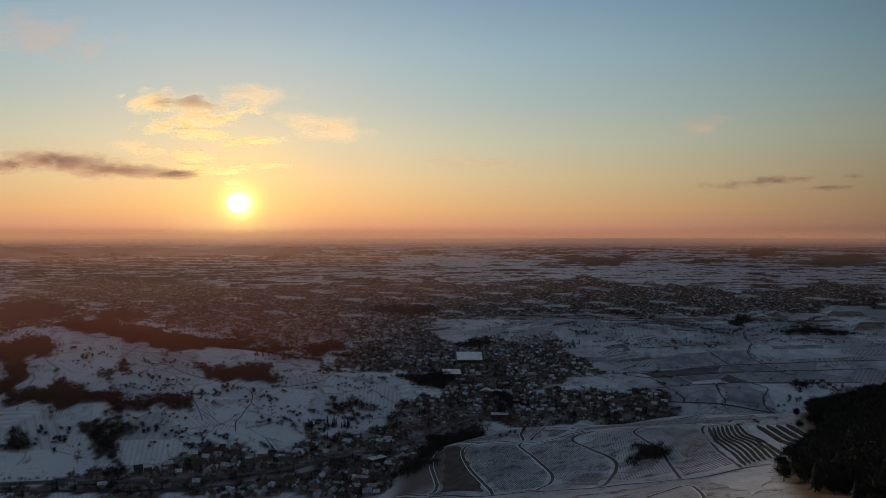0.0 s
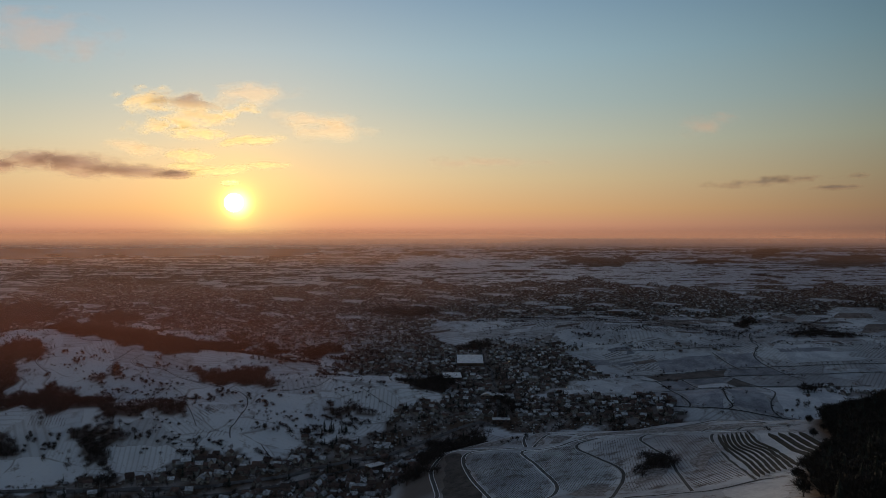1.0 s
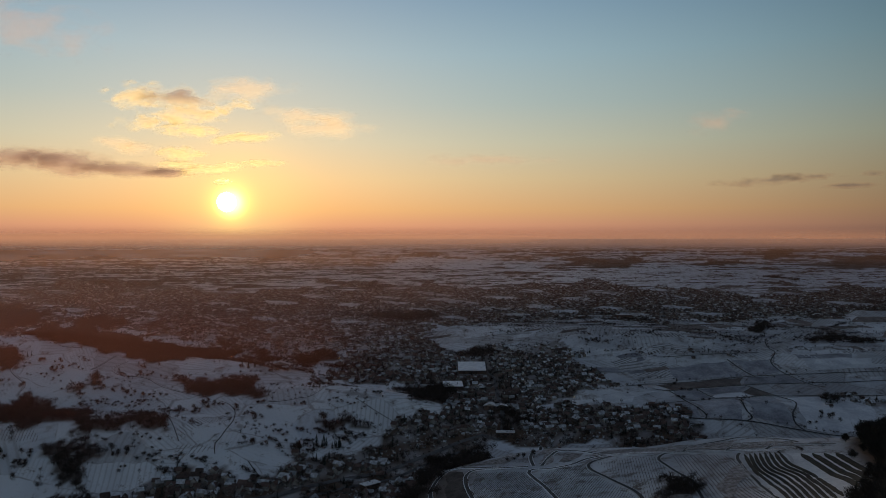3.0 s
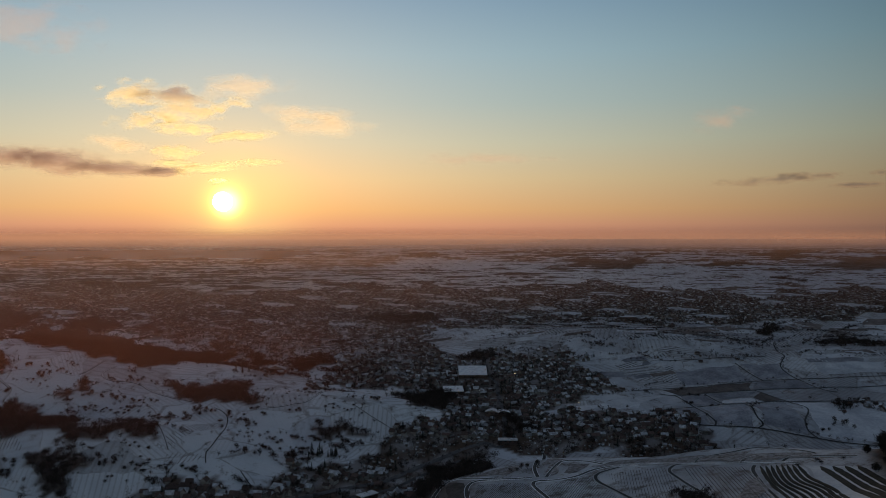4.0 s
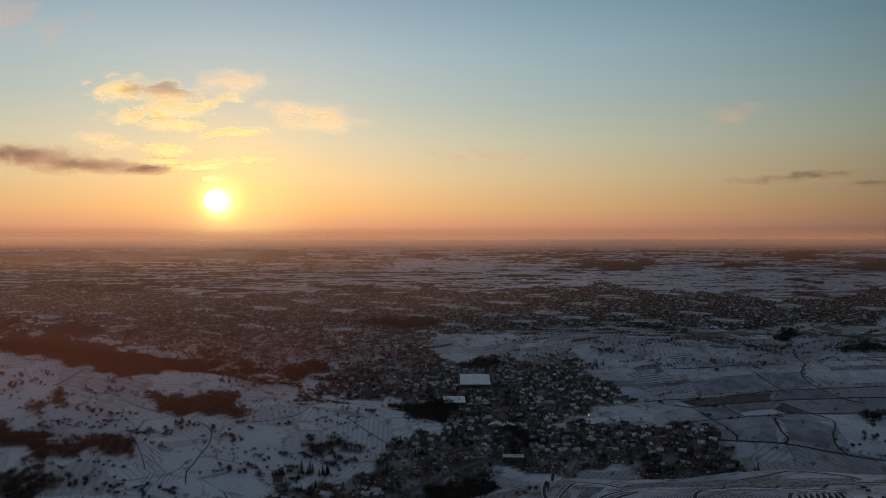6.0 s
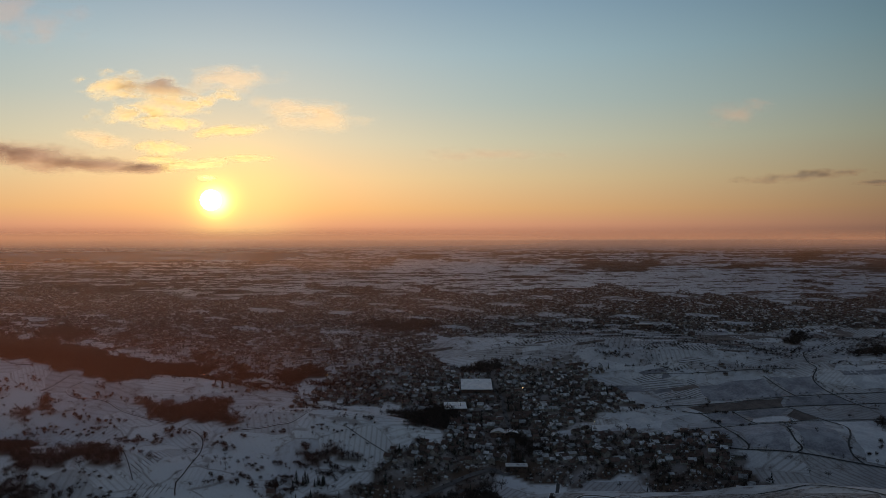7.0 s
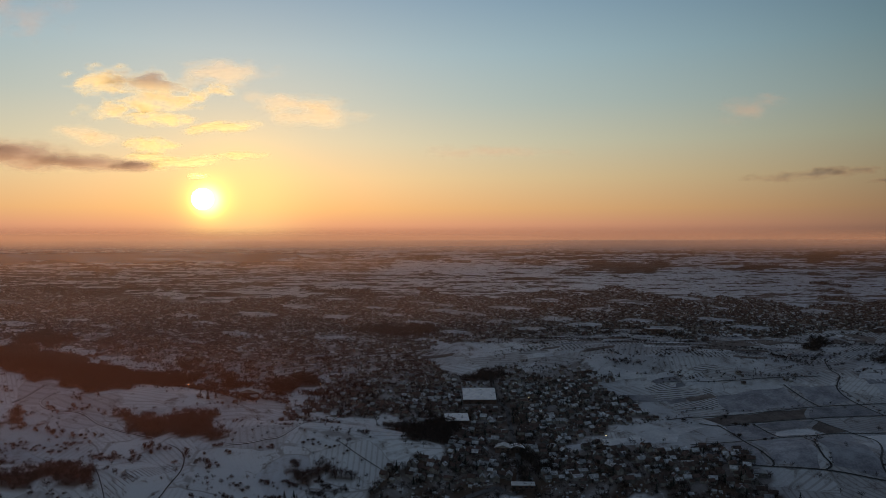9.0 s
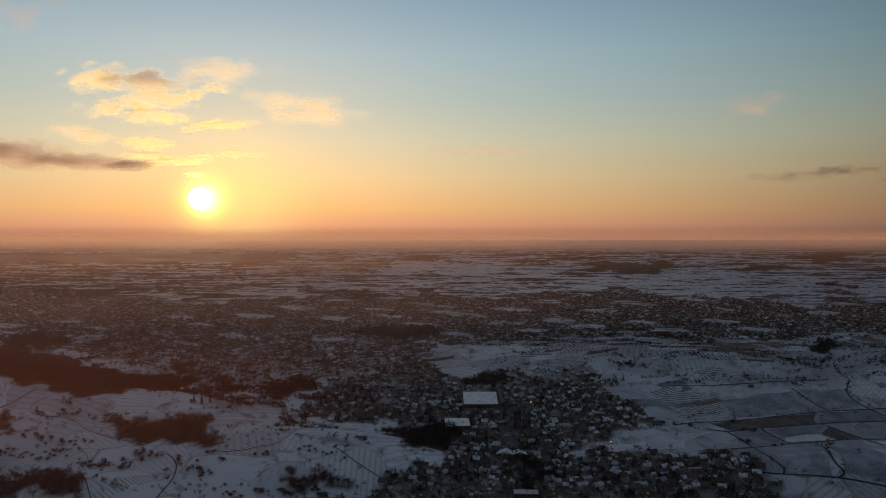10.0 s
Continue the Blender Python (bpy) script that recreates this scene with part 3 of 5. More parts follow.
# ---- sun and clouds ----
def build_sun():
    m, n = material("sun_surface")
    e = n.add("ShaderNodeEmission", {"Color": (1.0, 0.93, 0.70, 1), "Strength": 6.0})
    n.add("ShaderNodeOutputMaterial", {"Surface": e.outputs[0]})
    bm = bmesh.new()
    bmesh.ops.create_icosphere(bm, subdivisions=4, radius=20.5)
    me = bpy.data.meshes.new("sun")
    bm.to_mesh(me)
    me.materials.append(m)
    ob = tagged(new("sun", me), "low white-yellow evening sun above the hazy skyline", "sun")
    ob.location = SUN_AT
    m, n = material("sun_aureole")
    pos = n.add("ShaderNodeTexCoord").outputs["Object"]
    r = n.add("ShaderNodeVectorMath", {0: pos}, operation="LENGTH").outputs["Value"]
    a = n.math("POWER", n.span(r, 12, 94, 1.0, 0.0, smooth=False), 3.2)
    e = n.add("ShaderNodeEmission", {"Color": (1.0, 0.72, 0.10, 1), "Strength": n.math("MULTIPLY", a, 1.2)})
    rim = n.math("MULTIPLY", n.math("POWER", n.span(r, 18, 44, 1.0, 0.0, smooth=False), 2.4), 1.2)
    near = n.add("ShaderNodeEmission", {"Color": (1.0, 0.85, 0.40, 1), "Strength": rim})
    both = n.add("ShaderNodeAddShader", {0: n.add("ShaderNodeBsdfTransparent").outputs[0], 1: e.outputs[0]})
    both = n.add("ShaderNodeAddShader", {0: both.outputs[0], 1: near.outputs[0]})
    n.add("ShaderNodeOutputMaterial", {"Surface": both.outputs[0]})
    bm = bmesh.new()
    bmesh.ops.create_circle(bm, cap_ends=True, segments=64, radius=96)
    bmesh.ops.rotate(bm, verts=bm.verts, matrix=Matrix.Rotation(radians(90), 3, "X"))
    me = bpy.data.meshes.new("aureole")
    bm.to_mesh(me)
    me.materials.append(m)
    halo = tagged(new("aureole", me), "yellow glow round the sun")
    halo.parent = ob
    halo.location = (0, 30, 0)
    halo.rotation_euler = (0, 0, math.atan2(SUN_AT.x, -SUN_AT.y) + math.pi)


build_sun()


def cloud(label, x, z, w, h, mat, y=1700, turn=0.0):
    """A flat lumpy bank of cloud, centre at (x, y, z)."""
    bm = bmesh.new()
    bmesh.ops.create_icosphere(bm, subdivisions=5, radius=1)
    for v in bm.verts:
        k = 1 + 0.16 * noise.noise(v.co * 2.3 + Vector((x, 0, z))) + 0.07 * noise.noise(v.co * 6 + Vector((z, 0, x)))
        v.co = Vector((v.co.x * w / 2 * k, v.co.y * 14 * k, v.co.z * h / 2 * k))
    bmesh.ops.delete(bm, geom=[v for v in bm.verts if v.co.y > 1.5], context="VERTS")
    for f in bm.faces:
        f.smooth = True
    me = bpy.data.meshes.new("cloud")
    bm.to_mesh(me)
    me.materials.append(mat)
    ob = tagged(new("cloud", me), label, "cloud", "evening clouds")
    ob.matrix_world = pose(x, y, z, 0, turn, 0)


GOLD = cloud_material("golden_cloud", (0.40, 0.335, 0.31), (0.98, 0.88, 0.58), 0.9, 11.0, ragged=3.2, core=0.35)
GOLD_THIN = cloud_material("golden_wisp", (0.84, 0.76, 0.52), (1.0, 0.93, 0.60), 0.85, 47.0, grain=0.045, ragged=3.8)
CREAM = cloud_material("cream_cloud", (0.92, 0.80, 0.60), (0.98, 0.88, 0.64), 0.52, 19.0, ragged=2.8, body=-0.45)
GOLD_RIM = cloud_material("bright_gold_wisp", (0.95, 0.86, 0.52), (1.0, 0.94, 0.58), 0.9, 35.0, grain=0.06, ragged=3.2, body=-0.2)
GREY = cloud_material("grey_cloud", (0.36, 0.275, 0.27), (0.54, 0.41, 0.34), 0.9, 83.0, grain=0.04, ragged=1.7, core=0.3, body=-0.2)
DULL = cloud_material("dull_grey_cloud", (0.10, 0.095, 0.13), (0.24, 0.18, 0.155), 0.58, 61.0)
PINK = cloud_material("pink_wisp", (0.62, 0.46, 0.40), (0.66, 0.48, 0.42), 0.30, 29.0)


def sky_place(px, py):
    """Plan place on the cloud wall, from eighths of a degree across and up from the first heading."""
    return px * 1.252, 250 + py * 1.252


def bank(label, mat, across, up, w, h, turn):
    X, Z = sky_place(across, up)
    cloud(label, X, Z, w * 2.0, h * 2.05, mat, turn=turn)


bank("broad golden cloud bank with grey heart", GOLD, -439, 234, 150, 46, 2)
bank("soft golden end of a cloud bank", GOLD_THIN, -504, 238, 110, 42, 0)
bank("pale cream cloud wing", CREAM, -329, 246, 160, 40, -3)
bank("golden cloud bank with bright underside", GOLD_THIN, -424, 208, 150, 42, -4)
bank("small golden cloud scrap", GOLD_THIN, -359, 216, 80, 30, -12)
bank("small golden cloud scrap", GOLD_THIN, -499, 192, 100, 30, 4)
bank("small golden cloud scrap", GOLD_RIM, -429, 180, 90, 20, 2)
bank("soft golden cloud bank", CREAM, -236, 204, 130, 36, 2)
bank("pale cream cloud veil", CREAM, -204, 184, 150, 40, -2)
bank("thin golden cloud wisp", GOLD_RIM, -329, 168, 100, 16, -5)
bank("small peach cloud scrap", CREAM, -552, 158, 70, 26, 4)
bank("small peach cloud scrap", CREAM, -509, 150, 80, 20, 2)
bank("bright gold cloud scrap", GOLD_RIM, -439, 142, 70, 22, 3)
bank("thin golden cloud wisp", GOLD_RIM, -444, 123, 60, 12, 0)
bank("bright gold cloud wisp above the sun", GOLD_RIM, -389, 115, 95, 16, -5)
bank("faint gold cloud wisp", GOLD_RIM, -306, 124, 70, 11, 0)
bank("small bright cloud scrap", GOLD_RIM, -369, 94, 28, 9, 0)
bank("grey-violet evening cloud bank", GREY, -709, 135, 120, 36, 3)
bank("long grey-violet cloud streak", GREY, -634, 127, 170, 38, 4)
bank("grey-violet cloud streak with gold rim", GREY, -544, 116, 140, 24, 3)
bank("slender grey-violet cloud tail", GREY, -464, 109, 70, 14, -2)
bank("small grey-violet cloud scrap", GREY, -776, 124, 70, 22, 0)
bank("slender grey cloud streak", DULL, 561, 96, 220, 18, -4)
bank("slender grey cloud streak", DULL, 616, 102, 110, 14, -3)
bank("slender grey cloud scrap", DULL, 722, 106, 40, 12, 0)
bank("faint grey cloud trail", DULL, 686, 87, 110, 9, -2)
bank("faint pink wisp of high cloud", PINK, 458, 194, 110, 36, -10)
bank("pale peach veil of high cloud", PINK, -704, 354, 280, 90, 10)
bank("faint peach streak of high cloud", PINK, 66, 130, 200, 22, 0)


# ---- roads, tracks and fields ----
def smooth_line(pts, step):
    """Evenly spaced points on a rounded line through pts (Catmull-Rom)."""
    p = np.array([pts[0]] + list(pts) + [pts[-1]], float)
    out = []
    for a, b, c, d in zip(p, p[1:], p[2:], p[3:]):
        k = max(2, int(np.hypot(*(c - b)) / step))
        for t in np.arange(k) / k:
            out.append(0.5 * (2 * b + (c - a) * t + (2 * a - 5 * b + 4 * c - d) * t * t + (3 * b - a - 3 * c + d) * t ** 3))
    out.append(p[-1])
    return np.array(out)


def ribbon(name, pts, label, width=3.0, bank=1.4, mats=(TRACK, VERGE), lift=0.35, category="track"):
    """A carriageway laid on the land, with a low snow bank on both sides."""
    c = smooth_line(pts, 4.0)
    d = np.gradient(c, axis=0)
    d /= np.linalg.norm(d, axis=1)[:, None] + 1e-9
    side = np.stack([d[:, 1], -d[:, 0]], -1)
    s = shrink(c[:, 0], c[:, 1])[:, None]
    offs = [(-width / 2 - bank, -0.5), (-width / 2 - bank * 0.55, 0.25), (-width / 2, 0.0), (width / 2, 0.0), (width / 2 + bank * 0.55, 0.25), (width / 2 + bank, -0.5)]
    if not bank:
        offs = [(-width / 2, 0.0), (0, 0.05), (width / 2, 0.0)]
    v = []
    for o, dz in offs:
        q = c + side * o * s
        v.append(np.column_stack([q, land(c[:, 0], c[:, 1]) * 0.5 + land(q[:, 0], q[:, 1]) * 0.5 + (lift + dz) * s[:, 0]]))
    n, m = len(c), len(offs)
    f = grid_faces(n, m)
    idx = np.repeat([0 if (not bank or k == 2) else 1 for k in range(m - 1)], n - 1)
    me = mesh_of(name, np.concatenate(v), f[:, ::-1], list(mats), idx, True)
    return tagged(new(name, me), label, category, kind="structure")


for pts in (
    [(-40, 692), (-18, 630), (-9, 625), (-5, 645), (-7, 678), (-11, 725), (-10, 751), (-2, 779), (7, 791), (26, 775), (53, 753), (74, 748)],
    [(38, 579), (37, 599), (31, 632), (23, 692), (19, 737), (21, 759), (29, 765), (48, 755)],
    [(69, 561), (79, 582), (87, 605), (86, 635), (81, 678), (75, 716), (73, 732), (78, 739), (95, 733), (109, 732), (125, 742), (142, 744), (165, 730), (179, 715)],
    [(103, 524), (111, 526), (123, 561), (136, 599), (139, 613), (138, 632), (131, 665), (122, 705), (123, 725), (131, 733), (145, 737)],
    [(79, 749), (79, 771), (85, 802), (104, 894)],
    [(86, 747), (96, 767), (106, 781), (123, 771), (137, 751)],
    [(155, 498), (162, 532), (173, 588), (176, 613), (178, 627), (175, 667), (173, 692), (179, 705), (187, 705), (206, 688), (227, 679)],
    [(195, 498), (203, 536), (213, 593), (216, 623), (223, 658), (229, 670)],
    [(142, 744), (178, 716), (207, 690), (233, 676), (255, 655)],
    [(118, 441), (132, 455), (145, 466), (150, 461), (146, 435), (140, 409)],
    [(196, 701), (202, 710), (212, 712), (231, 711), (248, 712), (262, 696), (271, 680), (274, 669)],
    [(223, 680), (228, 687), (239, 690), (255, 681), (260, 675)],
    [(248, 666), (256, 672), (264, 670), (276, 660), (293, 649)],
):
    ribbon("vineyard_track", pts, "narrow asphalt vineyard track between banks of snow", 3.5, 0.85)
ribbon("vineyard_road", [(-11, 615), (33, 580), (68, 552), (106, 519), (124, 513), (146, 499), (160, 490), (173, 490), (189, 494), (198, 496), (204, 494)],
       "dark asphalt road winding through snowy vineyards", 4.2, 0.9)
ribbon("railway", [(-900, 750)] + RAIL, "dark railway line along the valley floor", 7.0, 0, (ROAD,), 0.6, "railway")
ribbon("valley_road", [(x + 6, y - 15) for x, y in [(-900, 752)] + RAIL[:-1]], "slushy road along the valley floor", 5.0, 0, (ROAD,), 0.5, "road")
MAIN = [(45, 920), (59, 910), (67, 940), (69, 989), (67, 1038), (67, 1077), (60, 1096), (55, 1137), (54, 1174)]
ribbon("main_street", MAIN,
       "dark street leading through the town", 6.0, 0, (ROAD,), 0.5, "road")
ribbon("hill_lane", [(-249, 937), (-238, 930), (-228, 915), (-225, 886), (-226, 856), (-229, 844), (-226, 833)], "narrow dark lane on the snowy hill", 1.2, 0, (TRACK,))
ribbon("hill_lane", [(-97, 948), (-75, 936), (-53, 926)], "narrow dark lane on the snowy hill", 1.0, 0, (TRACK,))
ribbon("hill_lane", [(-193, 833), (-183, 821), (-169, 806)], "narrow dark lane on the snowy hill", 1.1, 0, (TRACK,))
ribbon("hill_lane", [(-286, 872), (-272, 852), (-264, 840)], "narrow dark lane on the snowy hill", 0.9, 0, (TRACK,))
for pts in (
    [(-505, 989), (-508, 978), (-494, 965), (-478, 952), (-478, 943), (-479, 936)],
    [(-407, 1026), (-417, 995), (-420, 989)],
    [(-389, 1020), (-398, 1001), (-386, 990), (-354, 990), (-326, 972), (-302, 964), (-268, 950)],
    [(-452, 1031), (-471, 1030), (-486, 1039)],
    [(-504, 932), (-503, 943), (-512, 952)],
    [(-197, 938), (-167, 947), (-145, 962), (-112, 1052)],
):
    ribbon("farm_lane", pts, "snowy farm lane with dark edges on the hill", 2.2, 0.7, (VERGE, TRACK))

FIELD_LINES = []
FIELD_LINES.append([(233, 975), (235, 953), (262, 941), (300, 928), (334, 921), (373, 914), (405, 909), (480, 900)])
FIELD_LINES.append([(237, 988), (295, 988), (359, 1002), (405, 1013), (466, 1017), (561, 1024)])
FIELD_LINES.append([(257, 988), (262, 952), (263, 941)])
FIELD_LINES.append([(279, 1034), (286, 1010), (291, 959), (295, 936), (292, 931)])
FIELD_LINES.append([(350, 994), (340, 942), (342, 929), (341, 924), (334, 921)])
FIELD_LINES.append([(262, 1038), (281, 1031), (315, 1039), (379, 1048), (447, 1056), (491, 1059), (600, 1066)])
FIELD_LINES.append([(317, 1037), (328, 996)])
FIELD_LINES.append([(232, 1049), (271, 1055), (323, 1062), (393, 1076), (453, 1081), (505, 1084), (620, 1092)])
FIELD_LINES.append([(466, 1188), (460, 1163), (462, 1145), (450, 1127), (443, 1111), (447, 1088), (469, 1052), (483, 1045)])
FIELD_LINES.append([(382, 1048), (406, 1014), (420, 994), (406, 959), (392, 936), (388, 920), (394, 911)])
FIELD_LINES.append([(389, 1128), (400, 1092), (406, 1076)])
FIELD_LINES.append([(268, 1230), (343, 1205), (399, 1200), (465, 1202), (466, 1188)])
FIELD_LINES.append([(249, 1134), (318, 1135), (382, 1142), (440, 1147)])
for pts in FIELD_LINES:
    ribbon("field_track", pts, "dark farm track between snowy fields", 2.3, 0, (TRACK,), 0.5)


def field(corners, mat, label, rows=0):
    """A field laid over the land between four corners."""
    a, b, c, d = (np.array(p, float) for p in corners)
    nu, nv = 18, 14
    u, v = np.meshgrid(np.linspace(0.015, 0.985, nu), np.linspace(0.02, 0.98, nv))
    u, v = u[..., None], v[..., None]
    q = (a * (1 - u) + b * u) * (1 - v) + (d * (1 - u) + c * u) * v
    q = q + np.stack([1.6 * np.sin(q[..., 1] * 0.17 + 0.05 * q[..., 0]), 1.1 * np.sin(q[..., 0] * 0.13)], -1)
    z = land(q[..., 0], q[..., 1]) + 0.28
    me = mesh_of("field", np.dstack([q, z]).reshape(-1, 3), grid_faces(nu, nv), [mat], smooth=True)
    tagged(new("field", me), label, "field", kind="structure")


WHITE_F, GREY_F, BROWN_F = ("field under smooth unbroken snow", "field under thin patchy snow", "brown ploughed field dusted with snow")
field(((237, 955), (261, 943), (256, 986), (238, 987)), FIELD_GREY, GREY_F)
field(((264, 942), (290, 932), (290, 985), (259, 988)), FIELD_GREY, GREY_F)
field(((297, 930), (332, 922), (347, 990), (294, 985)), FIELD_GREY, GREY_F)
field(((284, 1032), (315, 1037), (326, 996), (289, 992)), FIELD_GREY, GREY_F)
field(((326, 1001), (375, 1007), (369, 1024), (330, 1017)), FIELD_WHITE, WHITE_F)
field(((377, 1007), (405, 1015), (386, 1044), (372, 1024)), FIELD_BROWN, BROWN_F)
field(((320, 1037), (330, 1019), (368, 1026), (382, 1045)), FIELD_GREY, GREY_F)
field(((282, 1033), (378, 1049), (391, 1074), (269, 1052)), FIELD_BROWN, BROWN_F)
field(((381, 1050), (467, 1057), (449, 1080), (394, 1074)), FIELD_GREY, GREY_F)
field(((345, 923), (387, 914), (402, 1011), (351, 990)), FIELD_GREY, GREY_F)
field(((397, 911), (480, 905), (522, 1017), (417, 1011)), FIELD_WHITE, WHITE_F)
field(((301, 1064), (391, 1078), (387, 1124), (300, 1104)), FIELD_GREY, GREY_F)
field(((408, 1079), (445, 1087), (445, 1123), (393, 1126)), FIELD_GREY, GREY_F)
field(((488, 1089), (600, 1100), (600, 1170), (488, 1165)), FIELD_WHITE, WHITE_F)
field(((159, 1152), (196, 1167), (246, 1146), (186, 1138)), FIELD_WHITE, WHITE_F)
field(((-9, 1207), (26, 1210), (29, 1194), (1, 1191)), FIELD_WHITE, "snow-covered open lot among the houses")
field(((151, 1004), (233, 1016), (229, 996), (151, 989)), FIELD_WHITE, WHITE_F)
field(((3, 787), (18, 771), (33, 595), (-2, 617)), DARK_SLOPE, "bare brown vineyard slope dusted with snow")
field(((165, 483), (198, 489), (191, 445), (159, 387)), FIELD_WHITE, "open slope under bright fresh snow")
field(((188, 604), (220, 645), (219, 620), (183, 570)), TUFT, "rough brown slope dusted with snow")
field(((86, 578), (113, 596), (125, 592), (108, 531)), TUFT, "rough brown slope dusted with snow")
field(((137, 567), (149, 603), (169, 599), (156, 562)), TUFT, "rough brown slope dusted with snow")
field(((82, 755), (95, 777), (102, 784), (95, 748)), TUFT, "rough brown bank dusted with snow")
field(((100, 747), (109, 769), (127, 762), (110, 740)), TUFT, "rough brown bank dusted with snow")
field(((-298, 980), (-234, 1011), (-244, 1019), (-304, 999)), FIELD_WHITE, WHITE_F)
field(((197, 501), (234, 521), (254, 651), (229, 668)), FIELD_WHITE, "snow between dark vineyard terraces")
field(((237, 524), (273, 565), (284, 626), (255, 650)), FIELD_WHITE, "snow between dark vineyard terraces")
field(((636, 1271), (703, 1273), (707, 1294), (655, 1296)), FIELD_BROWN, BROWN_F)
field(((642, 1207), (704, 1221), (721, 1250), (678, 1248)), FIELD_BROWN, BROWN_F)
field(((552, 1224), (598, 1226), (626, 1256), (581, 1259)), FIELD_BROWN, BROWN_F)
field(((499, 1252), (566, 1256), (592, 1286), (531, 1283)), FIELD_BROWN, BROWN_F)
field(((610, 1232), (649, 1228), (711, 1268), (650, 1266)), FIELD_WHITE, WHITE_F)
field(((333, 1216), (439, 1251), (450, 1267), (349, 1259)), FIELD_BROWN, BROWN_F)
field(((198, 1092), (255, 1094), (234, 1110), (197, 1108)), FIELD_GREY, GREY_F)
field(((162, 994), (195, 992), (271, 1030), (210, 1028)), FIELD_WHITE, WHITE_F)
field(((201, 702), (222, 684), (242, 706), (219, 712)), TUFT, "rough brown bank dusted with snow")
field(((229, 684), (247, 670), (258, 673), (242, 687)), TUFT, "rough brown bank dusted with snow")
field(((133, 757), (159, 727), (191, 705), (163, 743)), TUFT, "rough brown bank dusted with snow")
field(((87, 780), (100, 771), (108, 786), (93, 802)), TUFT, "rough brown bank dusted with snow")
field(((145, 761), (163, 743), (193, 717), (171, 754)), TUFT, "rough brown bank dusted with snow")
field(((125, 753), (190, 704), (229, 700), (145, 761)), TUFT, "rough brown bank dusted with snow")
field(((193, 705), (268, 660), (271, 674), (229, 705)), TUFT, "rough brown bank dusted with snow")
field(((21, 780), (55, 764), (80, 795), (45, 790)), TUFT, "rough brown bank dusted with snow")


def field_mosaic(x0, x1, y0, y1, lean, seed, deep=15.0, long=46.0, share=0.8):
    """Narrow strips of land side by side, some white, some in rows, some bare."""
    r = np.random.default_rng(seed)
    y = y0
    while y < y1:
        d = r.uniform(0.7, 1.4) * deep * float(shrink(x0, y))
        x = x0 + r.uniform(0, 20)
        while x < x1:
            w = r.uniform(0.6, 1.5) * long
            if r.random() < share and built_up(x + w / 2, y + d / 2) < 0.35:
                mat, label = STRIPS[r.choice(6, p=[0.14, 0.2, 0.12, 0.2, 0.18, 0.16])]
                k = r.uniform(-8, 8)
                q = [(x, y + lean * (x - x0)), (x + w - 2, y + lean * (x + w - x0)), (x + w - 2 + k, y + d - 1 + lean * (x + w - x0)), (x + k, y + d - 1 + lean * (x - x0))]
                field(q, mat, label)
            x += w
        y += d


STRIPS = [(FIELD_WHITE, WHITE_F), (FIELD_GREY, GREY_F), (FIELD_BROWN, BROWN_F), (ROWS_A, "vineyard strip with dark rows in snow"), (ROWS_B, "vineyard strip with dark rows in snow"), (ROWS_C, "vineyard strip with dark rows in snow")]
field_mosaic(240, 620, 1180, 1275, 0.04, 3)
field_mosaic(85, 232, 1192, 1280, 0.10, 5, 13, 34)
field_mosaic(-185, -35, 1135, 1285, 0.12, 8, 13, 36, 0.65)
field_mosaic(480, 700, 1105, 1170, 0.02, 13, 20, 60)
field_mosaic(232, 296, 1062, 1140, 0.25, 21, 13, 26)


# ---- vineyards ----
def vine_rows(poly, heading, gap, label, height=0.42, half=0.2, name="vine_rows"):
    """Rows of bare vines on one plot, each a thin ragged hedge."""
    rng = np.random.default_rng(int(abs(poly[0][0] * 13 + poly[0][1])))
    w = np.array([math.cos(radians(heading)), math.sin(radians(heading))])
    s = np.array([-w[1], w[0]])
    p = np.array(poly, float)
    c = p.mean(0)
    r = np.hypot(*(p - c).T).max()
    along = np.arange(-r, r, 3.0)
    V, F = [], []
    for o in np.arange(-r, r, gap):
        q = c + s * o + along[:, None] * w
        ok = inside(q[:, 0], q[:, 1], poly) & (rng.random(len(q)) > 0.01)
        z = land(q[:, 0], q[:, 1])
        for k in np.flatnonzero(ok[:-1] & ok[1:]):
            h = height * rng.uniform(0.7, 1.15)
            b = len(V)
            for e in (k, k + 1):
                V += [(*(q[e] - s * half), z[e] - 0.2), (*(q[e] + s * half), z[e] - 0.2), (*q[e], z[e] + h)]
            F += [(b, b + 3, b + 5, b + 2), (b + 1, b + 2, b + 5, b + 4)]
    tagged(new(name, mesh_of(name, np.array(V), F, [VINE])), label, "vineyard", kind="stuff")


ROWS_LABEL = "rows of bare vines on a snowy slope"
vine_rows([(29, 756), (53, 745), (70, 735), (78, 677), (85, 617), (75, 579), (46, 585), (35, 629), (23, 716)], 62, 2.1, ROWS_LABEL)
vine_rows([(81, 726), (119, 728), (121, 694), (137, 624), (133, 602), (110, 548), (89, 596), (79, 689)], 65, 2.1, ROWS_LABEL)
vine_rows([(130, 729), (173, 706), (172, 664), (174, 618), (161, 538), (128, 532), (128, 565), (140, 608), (136, 664)], 80, 2.1, ROWS_LABEL)
vine_rows([(183, 696), (222, 671), (213, 611), (198, 520), (162, 508), (175, 591), (181, 633)], 84, 2.3, ROWS_LABEL)
vine_rows([(-108, 1218), (-70, 1218), (-70, 1288), (-125, 1288)], 105, 6.0, "dark rows of bare vines on distant snow", 0.45, 0.5)
